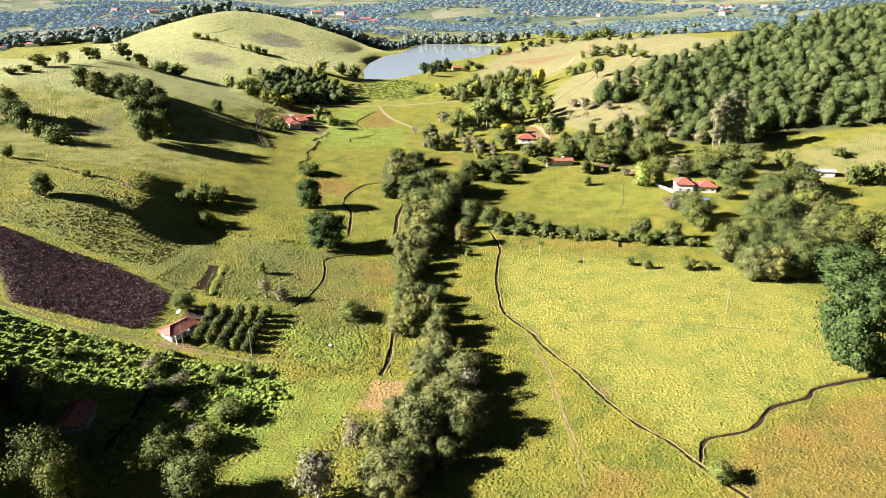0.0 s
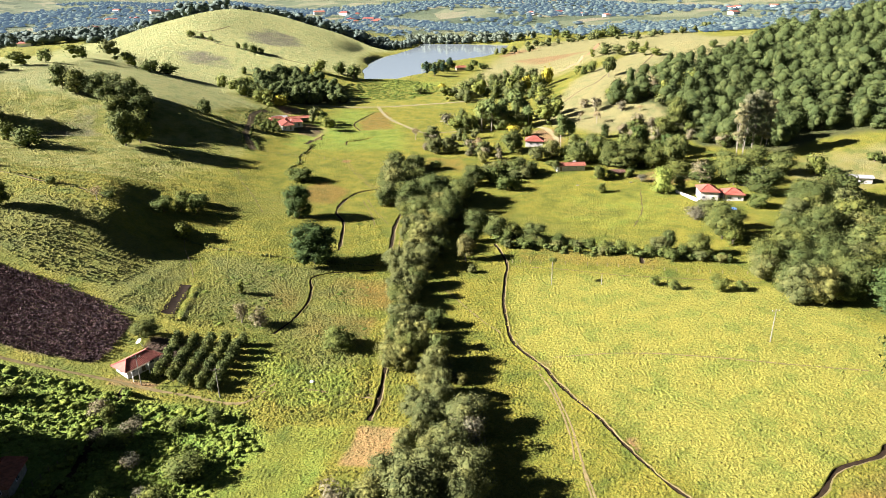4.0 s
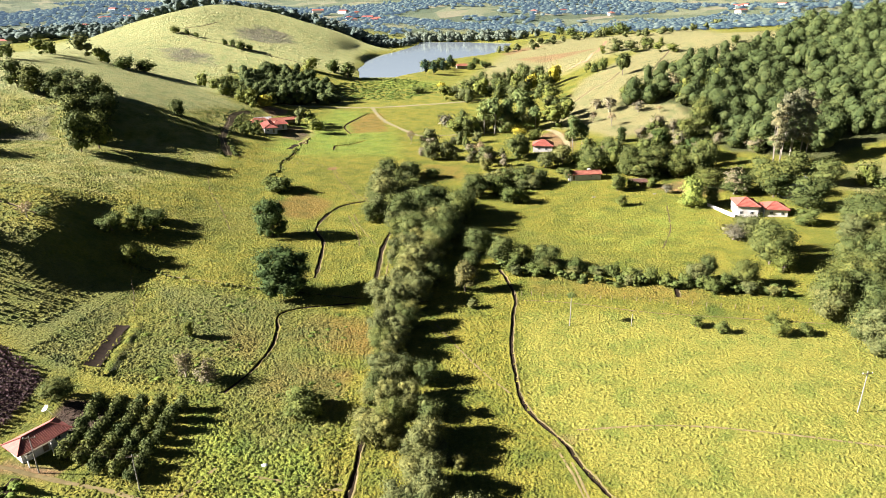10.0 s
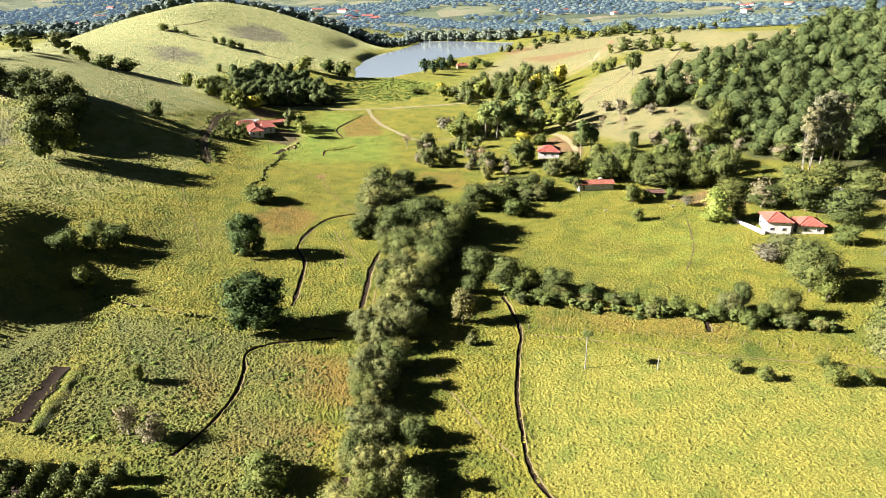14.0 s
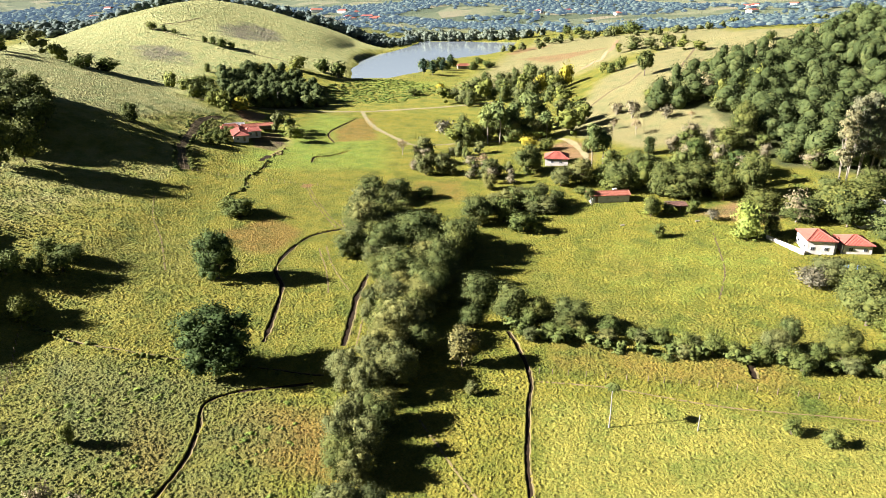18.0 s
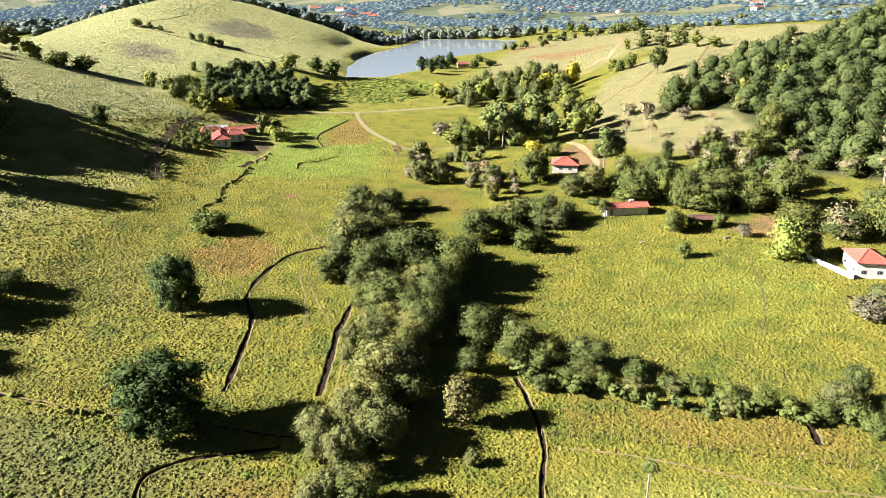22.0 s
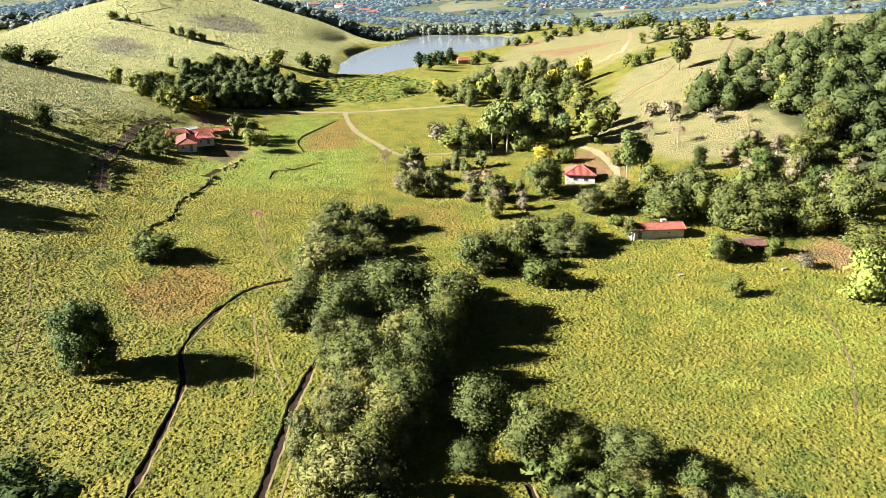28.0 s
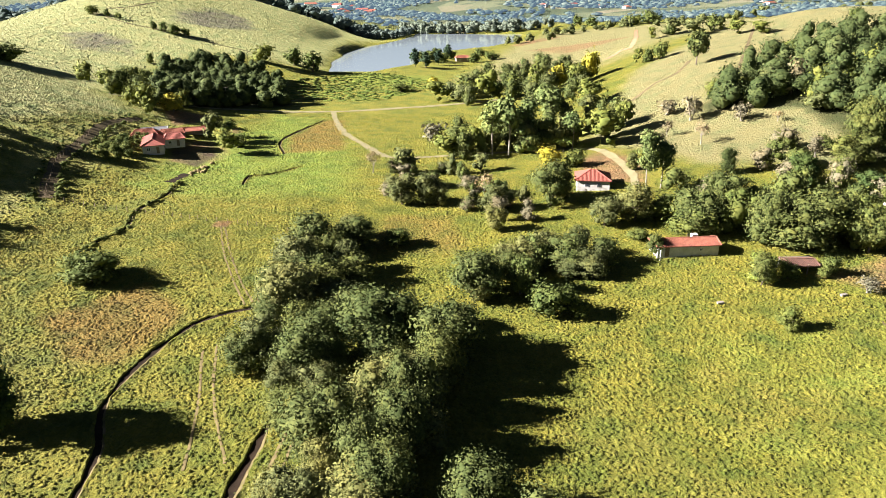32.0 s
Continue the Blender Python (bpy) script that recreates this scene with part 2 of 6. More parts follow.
def leaf_material(name, dark, mid, light):
    m, nodes, links, bsdf = material(name)
    g, info = nodes.new("ShaderNodeNewGeometry"), nodes.new("ShaderNodeObjectInfo")
    dark = tuple(0.5 * (a + b) for a, b in zip(dark, mid))
    light = tuple(0.35 * a + 0.65 * b for a, b in zip(light, mid))
    col = ramp(nodes, links, g.outputs["Random Per Island"], (0.0, dark), (0.55, mid), (1.0, light))
    clump = ramp(nodes, links, noise_of(nodes, links, 0.42, 3, 0.6), (0.32, (0.72, 0.80, 0.80)), (0.5, (1, 1, 1)), (0.68, (1.22, 1.14, 1.0)))
    col = mix(nodes, links, 1.0, col, clump, "MULTIPLY")
    tone = ramp(nodes, links, info.outputs["Random"], (0.0, (0.75, 0.8, 0.8)), (0.5, (1, 1, 1)), (1.0, (1.25, 1.15, 0.95)))
    col = mix(nodes, links, 1.0, col, tone, "MULTIPLY")
    links.new(col, bsdf.inputs["Base Color"])
    bsdf.inputs["Roughness"].default_value = 0.8
    bsdf.inputs["Specular IOR Level"].default_value = 0.06
    trans = nodes.new("ShaderNodeBsdfTranslucent")
    links.new(col, trans.inputs[0])
    blend = nodes.new("ShaderNodeMixShader")
    blend.inputs[0].default_value = 0.12
    links.new(bsdf.outputs[0], blend.inputs[1])
    links.new(trans.outputs[0], blend.inputs[2])
    links.new(blend.outputs[0], nodes["Material Output"].inputs[0])
    return m


GRASS, TUFTS = grass_material("pasture_grass"), grass_material("pasture_grass_tufts", True)
LEAVES = {
    "green": leaf_material("green_leaves", (0.026, 0.040, 0.013), (0.072, 0.089, 0.027), (0.150, 0.158, 0.050)),
    "forest": leaf_material("forest_leaves", (0.020, 0.034, 0.012), (0.054, 0.072, 0.024), (0.116, 0.130, 0.046)),
    "grey": leaf_material("grey_green_leaves", (0.044, 0.053, 0.020), (0.106, 0.116, 0.041), (0.192, 0.195, 0.076)),
    "bush": leaf_material("shrub_leaves", (0.036, 0.053, 0.014), (0.084, 0.106, 0.029), (0.155, 0.165, 0.050)),
    "pale": leaf_material("dry_twiggy_leaves", (0.070, 0.068, 0.042), (0.135, 0.124, 0.080), (0.215, 0.195, 0.135)),
    "bare": leaf_material("sparse_dry_leaves", (0.140, 0.110, 0.060), (0.22, 0.17, 0.100), (0.30, 0.25, 0.17)),
    "light": leaf_material("light_green_leaves", (0.055, 0.082, 0.025), (0.112, 0.146, 0.048), (0.190, 0.215, 0.083)),
    "euc": leaf_material("eucalyptus_leaves", (0.078, 0.084, 0.048), (0.155, 0.156, 0.090), (0.240, 0.228, 0.140)),
    "bamboo": leaf_material("feathery_bamboo_leaves", (0.020, 0.036, 0.012), (0.050, 0.076, 0.022), (0.110, 0.138, 0.042)),
    "yellow": leaf_material("yellow_blossom", (0.12, 0.12, 0.030), (0.26, 0.23, 0.030), (0.42, 0.36, 0.040)),
    "ygreen": leaf_material("yellow_green_leaves", (0.09, 0.125, 0.028), (0.175, 0.215, 0.048), (0.27, 0.30, 0.075)),
    "round": leaf_material("brownish_green_leaves", (0.055, 0.060, 0.025), (0.110, 0.110, 0.045), (0.180, 0.165, 0.070)),
    "conifer": leaf_material("dark_needles", (0.012, 0.026, 0.016), (0.026, 0.046, 0.026), (0.050, 0.074, 0.040)),
    "palm": leaf_material("palm_fronds", (0.050, 0.080, 0.020), (0.105, 0.145, 0.040), (0.18, 0.21, 0.065)),
    "crop": leaf_material("withered_crop_leaves", (0.034, 0.022, 0.027), (0.076, 0.051, 0.058), (0.140, 0.098, 0.104)),
    "weed": leaf_material("lush_weed_leaves", (0.050, 0.076, 0.015), (0.108, 0.146, 0.028), (0.19, 0.215, 0.050)),
    # pale blue-green: haze over the far trees is painted into the leaf colour
    "far": leaf_material("haze_tinted_leaves", (0.055, 0.080, 0.070), (0.092, 0.120, 0.102), (0.140, 0.168, 0.140)),
}

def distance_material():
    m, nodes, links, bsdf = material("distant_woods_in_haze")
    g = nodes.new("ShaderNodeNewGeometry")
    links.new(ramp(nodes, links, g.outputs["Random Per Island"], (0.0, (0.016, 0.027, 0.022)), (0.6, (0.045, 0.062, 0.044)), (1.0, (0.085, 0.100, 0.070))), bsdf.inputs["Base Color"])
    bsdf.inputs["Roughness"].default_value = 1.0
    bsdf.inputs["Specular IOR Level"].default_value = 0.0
    # the woods glow faintly blue in place of the haze before them
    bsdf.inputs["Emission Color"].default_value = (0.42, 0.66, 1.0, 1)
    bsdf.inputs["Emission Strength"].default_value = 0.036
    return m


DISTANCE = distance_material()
LEAVES["lone"] = LEAVES["green"]
BARK = plain_material("grey_brown_bark", (0.07, 0.055, 0.04), (0.16, 0.13, 0.10), 3.0)
PALE_BARK = plain_material("pale_bark", (0.16, 0.14, 0.11), (0.30, 0.27, 0.22), 2.0)
# near-black: the shade inside ditches and pits is painted into this soil
SOIL = plain_material("shade_dark_soil", (0.010, 0.007, 0.004), (0.026, 0.017, 0.010), 0.9, 0.95, 0.5)
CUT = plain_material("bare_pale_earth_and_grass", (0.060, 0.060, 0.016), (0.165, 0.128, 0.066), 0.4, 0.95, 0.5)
TRAIL = plain_material("trodden_earth", (0.10, 0.082, 0.036), (0.19, 0.15, 0.068), 0.7, 0.95, 0.4)
RED_EARTH = plain_material("red_earth", (0.19, 0.100, 0.055), (0.32, 0.19, 0.11), 0.5, 0.95, 0.4)
ROAD = plain_material("pale_dirt_road", (0.135, 0.125, 0.062), (0.215, 0.19, 0.105), 0.4, 0.95, 0.3)
TILE = plain_material("red_clay_tiles", (0.17, 0.042, 0.030), (0.30, 0.088, 0.058), 1.6, 0.8, 0.4)
OLD_TILE = plain_material("weathered_clay_tiles", (0.14, 0.055, 0.040), (0.30, 0.115, 0.075), 1.3, 0.85, 0.5)
PLASTER = plain_material("white_plaster", (0.38, 0.36, 0.325), (0.58, 0.56, 0.52), 0.9, 0.85, 0.1)
GLASS = plain_material("dark_window_glass", (0.02, 0.025, 0.03), (0.05, 0.055, 0.06), 1.0, 0.12, 0.0)
TIMBER = plain_material("weathered_timber", (0.10, 0.075, 0.05), (0.24, 0.19, 0.14), 4.0, 0.9, 0.4)
CONCRETE = plain_material("grey_concrete", (0.34, 0.33, 0.31), (0.55, 0.53, 0.50), 1.5, 0.9, 0.2)
POLE_GREY = plain_material("weathered_grey_pole", (0.16, 0.15, 0.13), (0.26, 0.25, 0.22), 2.0)
# dull plaster; on the house under trees it paints in their shade
DULL_WALL = plain_material("dingy_shaded_plaster", (0.13, 0.115, 0.095), (0.26, 0.235, 0.20), 1.1, 0.9, 0.3)
SHEET_METAL = plain_material("dull_sheet_roof", (0.20, 0.205, 0.21), (0.34, 0.345, 0.35), 1.0, 0.5, 0.1, 0.2)
BLUE = plain_material("blue_plastic", (0.06, 0.16, 0.40), (0.12, 0.26, 0.55), 1.0, 0.5, 0.1)
WHITE = plain_material("white_paint", (0.62, 0.62, 0.62), (0.80, 0.80, 0.80), 2.0, 0.6, 0.05)


def water_material():
    m, nodes, links, bsdf = material("lake_water")
    # grey-blue base paints in part of the sky's reflection
    bsdf.inputs["Base Color"].default_value = (0.20, 0.24, 0.26, 1)
    bsdf.inputs["Roughness"].default_value, bsdf.inputs["IOR"].default_value = 0.08, 1.33
    b = node(nodes, "Bump", Strength=0.12, Distance=0.2)
    links.new(noise_of(nodes, links, 0.5, 3), b.inputs["Height"])
    links.new(b.outputs[0], bsdf.inputs["Normal"])
    return m


WATER = water_material()

# ---- ground sheet ----
def spread(lo, hi, step, low_end, high_end, grow):
    core = list(np.arange(lo, hi + 1e-6, step))
    s, v, up = step, hi, []
    while v < high_end:
        s *= grow
        v += s
        up.append(v)
    s, v, down = step, lo, []
    while v > low_end:
        s *= grow
        v -= s
        down.append(v)
    return np.array(down[::-1] + core + up)


def raw_mesh(name, verts, faces, mat, smooth_faces=False):
    """A mesh from arrays of places and of faces that all have as many corners."""
    verts, faces = np.asarray(verts, np.float32), np.asarray(faces, np.int32)
    me = bpy.data.meshes.new(name)
    me.vertices.add(len(verts))
    me.vertices.foreach_set("co", verts.ravel())
    n = faces.shape[1]
    me.loops.add(faces.size)
    me.loops.foreach_set("vertex_index", faces.ravel())
    me.polygons.add(len(faces))
    me.polygons.foreach_set("loop_start", np.arange(0, faces.size, n, dtype=np.int32))
    me.polygons.foreach_set("loop_total", np.full(len(faces), n, dtype=np.int32))
    if smooth_faces:
        me.polygons.foreach_set("use_smooth", np.ones(len(faces), dtype=bool))
    me.update(calc_edges=True)
    me.materials.append(mat)
    return me


def soften(mesh, normals):
    """Normals of its own for a mesh: leaves take the light of their rounded clump, upright grass that of its blades."""
    layer = mesh.attributes.new("custom_normal", "FLOAT_VECTOR", "POINT")
    normals = normals / (np.linalg.norm(normals, axis=1, keepdims=True) + 1e-9)
    layer.data.foreach_set("vector", normals.astype(np.float32).ravel())
    return mesh


def grid_faces(h, w):
    idx = np.arange(h * w).reshape(h, w)
    return np.stack([idx[:-1, :-1], idx[:-1, 1:], idx[1:, 1:], idx[1:, :-1]], -1).reshape(-1, 4)


gx, gy = spread(-132, 132, 1.5, -3600, 3600, 1.06), spread(60, 385, 1.5, -500, 4700, 1.02)
GX, GY = np.meshgrid(gx, gy)
GZ = ground(GX, GY)
land = new("ground", raw_mesh("ground", np.stack([GX, GY, GZ], -1).reshape(-1, 3), grid_faces(*GX.shape), GRASS, True))
rise_y, rise_x = np.gradient(GZ, gy, gx)
soften(land.data, np.stack([-0.5 * rise_x, -0.5 * rise_y, np.ones_like(GZ)], -1).reshape(-1, 3))  # blades stand upright on a slope
tagged(land, "grassy valley floor and pasture hills in low sun", "ground", kind="structure")


COVERS = {}


def cover(name, x, y):
    value = np.zeros(np.shape(x))
    for ring, fade, strength in COVERS[name]:
        value = np.maximum(value, strength * smooth(fade, -fade, edge_distance(x, y, ring)))
    return value


def lay_covers(mesh, x, y):
    for name in COVERS:
        layer = mesh.attributes.new(name, "FLOAT", "POINT")
        layer.data.foreach_set("value", cover(name, x, y).astype(np.float32).ravel())


def zone(name, *patches):
    """A cover of the ground: outlines with the width over which each fades, and how strong it is."""
    COVERS[name] = patches


# dry straw tone, painted brighter and bluer for grazing sun and haze
zone("lightened_straw",
     ([(-240, 240), (-135, 240), (-112, 300), (-122, 440), (-270, 470)], 14, 0.42),
     ([(-420, 330), (-200, 330), (-150, 365), (-138, 425), (-165, 445), (-190, 540), (-170, 575), (-112, 600), (-122, 660), (-133, 740), (-135, 810), (-120, 900), (-260, 900), (-460, 760)], 16, 0.9))
zone("dry",
     ([(30, 400), (58, 362), (100, 352), (128, 372), (150, 420), (200, 480), (240, 560), (160, 600), (110, 540), (60, 480)], 9, 1.0),
     ([(-25, 560), (20, 520), (120, 545), (250, 610), (270, 960), (60, 980), (15, 800)], 22, 0.9),
     ([(125, 290), (150, 275), (220, 300), (200, 322), (140, 312)], 6, 0.6))
zone("soil",
     ([(-82, 131.5), (-72, 131.5), (-71, 134.5), (-81, 135)], 1.2, 0.9),
     ([(-110, 397), (-107, 408), (-95, 400), (-91, 386), (-95, 373), (-106, 374)], 2.5, 0.95),
     ([(-138, 438), (-125, 420), (-121, 432), (-123, 446), (-136, 448)], 2, 1.0),
     ([(-115, 434), (-112, 437), (-100, 427), (-101, 421)], 1.5, 1.0),
     ([(-69.5, 320), (-65.5, 320), (-65.5, 324.5), (-69.5, 324.5)], 0.8, 0.8),
     ([(25, 358), (40, 352), (44, 372), (34, 388), (24, 380)], 4, 0.8),
     ([(60, 298), (80, 286), (100, 300), (80, 308)], 4, 0.7),
     ([(20, 730), (50, 655), (75, 668), (110, 728), (60, 720)], 8, 0.8),
     ([(20, 790), (75, 900), (30, 880), (12, 815)], 6, 0.8),
     ([(78, 138), (92, 140), (94, 134), (80, 133)], 2.5, 0.7),
     ([(12.5, 147), (14, 150.5), (18.5, 150.5), (17, 146.5)], 1.0, 0.8),
     ([(28.5, 119), (29.5, 122.5), (31.5, 122), (31.5, 117.5)], 0.8, 0.9))
# rough weeds; the first three outlines also paint in dim, shaded slopes
zone("rough",
     ([(-152, 172), (-112, 168), (-96, 164), (-88, 190), (-100, 204), (-120, 206), (-150, 212)], 6, 0.6),
     ([(-106.0, 168.5), (-94.5, 160.1), (-84.7, 156.1), (-85.1, 170.7), (-89.0, 198.1), (-99.8, 202.7), (-103.3, 185.7)], 4, 0.75),
     ([(-93.0, 207.4), (-77.5, 204.3), (-61.6, 202.4), (-45.3, 203.0), (-46.3, 190.6), (-47.5, 181.1), (-70.6, 177.0)], 5, 0.8),
     ([(-82, 160), (-84, 182), (-88, 196), (-60, 202), (-38, 200), (-33, 180), (-26, 150), (-40, 140), (-58, 158)], 6, 0.62),
     ([(-112, 250), (-95, 235), (-70, 240), (-62, 262), (-85, 272), (-105, 268)], 6, 0.4),
     ([(2, 232), (12, 226), (70, 216), (78, 222), (40, 236), (10, 262)], 5, 0.4))
zone("hay", ([(8.5, 198), (8, 160), (16, 147), (27, 127), (44, 100), (60, 108), (92, 124), (100, 150), (88, 186), (60, 191), (30, 196)], 4, 0.8))
zone("clay", ([(-26, 113), (-24.5, 125.5), (-14, 125.5), (-14.5, 113)], 0.8, 1.0))
zone("tilled",
     ([(-112.8, 387.9), (-113.3, 405.0), (-103.3, 405.3), (-94.0, 386.9), (-95.5, 370.6), (-105.2, 374.6)], 2.0, 0.7),
     ([(-81.4, 146.6), (-81.1, 151.6), (-75.3, 152.7), (-71.4, 149.0), (-70.5, 142.0), (-71.3, 136.5), (-75.8, 139.6)], 1.2, 0.95),
     ([(-121, 136), (-88, 137), (-87, 142), (-87.4, 156), (-102, 162.7), (-112, 165), (-128, 165.7), (-152, 170)], 1.2, 0.95))
zone("lush",
     ([(-122, 133), (-86, 131), (-75, 128), (-50, 128), (-40, 117), (-52, 96), (-90, 84), (-115, 105)], 4, 0.9),
     ([(-53, 96), (-51, 112), (-40, 124), (-27, 125), (-28, 112), (-34, 96), (-38, 88), (-50, 88)], 1.5, 0.45),
     ([(-60, 158), (-45, 150), (-27, 146), (-27, 128), (-50, 132)], 5, 0.55),
     ([(-80, 340), (-40, 345), (-45, 390), (-75, 460), (-100, 470), (-110, 400), (-105, 345)], 10, 0.6),
     ([(30, 280), (75, 290), (80, 255), (60, 232), (20, 240)], 15, 0.35),
     ([(-90, 560), (-30, 555), (-30, 600), (-100, 600)], 12, 0.5))
zone("ochre",
     ([(-83, 274), (-70, 291), (-57, 280), (-60, 262), (-70, 262)], 3, 0.85),
     ([(-30, 306), (-30, 333), (-10, 334), (-6, 308)], 4, 0.6),
     ([(-74, 396), (-81, 424), (-76, 458), (-66, 458), (-60, 430), (-54, 400)], 4, 0.9),
     ([(10, 206), (30, 203), (60, 198), (60, 210), (30, 218), (12, 222)], 4, 0.55),
     ([(-30, 176), (-22, 176), (-22, 196), (-44, 196), (-48, 182)], 3, 0.8),
     ([(-66, 178), (-52, 172), (-50, 184), (-64, 192)], 3, 0.9),
     ([(-48, 160), (-30, 158), (-28, 172), (-46, 174)], 3, 0.9),
     ([(26, 250), (50, 246), (58, 258), (32, 270)], 8, 0.4),
     ([(25, 96), (40, 98), (20, 70), (0, 75)], 5, 0.7),
     ([(46, 94), (58, 103), (72, 112), (110, 121), (110, 80), (46, 80)], 4, 0.75))
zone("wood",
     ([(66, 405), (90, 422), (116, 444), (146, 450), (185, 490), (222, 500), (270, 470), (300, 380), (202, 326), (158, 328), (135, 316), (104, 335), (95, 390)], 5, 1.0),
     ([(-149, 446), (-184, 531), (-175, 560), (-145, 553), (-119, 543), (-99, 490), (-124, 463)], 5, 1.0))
zone("scrub",
     ([(-236.2, 667.9), (-227.2, 716.3), (-198.4, 721.5), (-185.5, 694.7), (-193.5, 632.9), (-218.4, 628.3)], 9, 0.8),
     ([(-259.7, 564.3), (-244.9, 579.6), (-217.2, 572.0), (-217.6, 545.5), (-238.6, 534.2)], 9, 0.75),
     ([(-250, 560), (-215, 565), (-205, 545), (-240, 540)], 6, 0.55),
     ([(-215, 300), (-190, 330), (-180, 305), (-200, 285)], 8, 0.6))
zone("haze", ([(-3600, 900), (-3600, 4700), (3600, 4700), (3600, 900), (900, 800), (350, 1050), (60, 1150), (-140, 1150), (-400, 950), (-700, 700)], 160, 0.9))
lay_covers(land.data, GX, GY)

lx, ly = np.meshgrid(np.linspace(-145, 45, 70), np.linspace(595, 1050, 130))
keep = (edge_distance(lx, ly, LAKE) < 8)
lake_faces = grid_faces(*lx.shape)
lake_faces = lake_faces[keep.reshape(-1)[lake_faces].all(1)]
lake = new("water", raw_mesh("water", np.stack([lx, ly, np.full(lx.shape, LAKE_Z)], -1).reshape(-1, 3), lake_faces, WATER, True))
tagged(lake, "calm grey-blue lake mirroring the bright sky", "lake", kind="structure")


def h(x, y):
    return float(ground(x, y))


# ---- plants ----
rng = np.random.default_rng(7)


def part(name, mesh, parent, label=""):
    ob = new(name, mesh)
    ob.parent = parent
    if label:
        ob["label"] = label
    return ob


def leaf_quads(centres, normals, size, gen, stretch=1.7):
    """Small pointed leaf sprays, one for each centre, turned about their normals."""
    n = len(centres)
    normals = normals / (np.linalg.norm(normals, axis=1, keepdims=True) + 1e-9)
    other = gen.normal(size=(n, 3))
    u = np.cross(normals, other)
    u /= np.linalg.norm(u, axis=1, keepdims=True) + 1e-9
    v = np.cross(normals, u)
    s = (size * gen.uniform(0.6, 1.3, n))[:, None]
    lift = normals * s * 0.25
    a, b = centres + u * s * stretch * 0.6, centres - u * s * stretch * 0.35 + v * s * 0.55 + lift
    c = centres - u * s * stretch * 0.3 - v * s * 0.55 + lift
    return np.stack([a, b, c], 1).reshape(-1, 3), np.arange(3 * n).reshape(n, 3)


def ball(gen, n):
    d = gen.normal(size=(n, 3))
    return d / np.linalg.norm(d, axis=1, keepdims=True)


def lump(centre, radius, gen, rings=5, sides=8):
    """A lumpy closed core inside a clump of leaves, as quads."""
    t, p = np.linspace(0.12, math.pi - 0.12, rings), np.linspace(0, 2 * math.pi, sides, endpoint=False)
    T, P = np.meshgrid(t, p, indexing="ij")
    r = 1 + gen.uniform(-0.18, 0.18, T.shape)
    pts = np.stack([np.sin(T) * np.cos(P), np.sin(T) * np.sin(P), np.cos(T)], -1) * r[..., None] * radius + centre
    idx = np.arange(rings * sides).reshape(rings, sides)
    nxt = np.roll(idx, -1, axis=1)
    q = np.stack([idx[:-1], idx[1:], nxt[1:], nxt[:-1]], -1).reshape(-1, 4)
    return pts.reshape(-1, 3), np.concatenate([q[:, [0, 1, 2]], q[:, [0, 2, 3]]])


def join(pieces):
    verts, faces, base = [], [], 0
    for v, f, *_ in pieces:
        verts.append(v)
        faces.append(f + base)
        base += len(v)
    return np.concatenate(verts), np.concatenate(faces)


def tube(points, radii, sides=6):
    """A tapered limb through the given points."""
    rows = []
    for i, (p, r) in enumerate(zip(points, radii)):
        a, b = np.array(points[max(i - 1, 0)], float), np.array(points[min(i + 1, len(points) - 1)], float)
        d = (b - a) / (np.linalg.norm(b - a) + 1e-9)
        u = np.cross(d, (0.3, 0.9, 0.1))
        u /= np.linalg.norm(u)
        v = np.cross(d, u)
        w = np.linspace(0, 2 * math.pi, sides, endpoint=False)
        rows.append(np.array(p) + r * (np.cos(w)[:, None] * u + np.sin(w)[:, None] * v))
    idx = np.arange(len(points) * sides).reshape(len(points), sides)
    nxt = np.roll(idx, -1, axis=1)
    return np.concatenate(rows), np.stack([idx[:-1], nxt[:-1], nxt[1:], idx[1:]], -1).reshape(-1, 4)


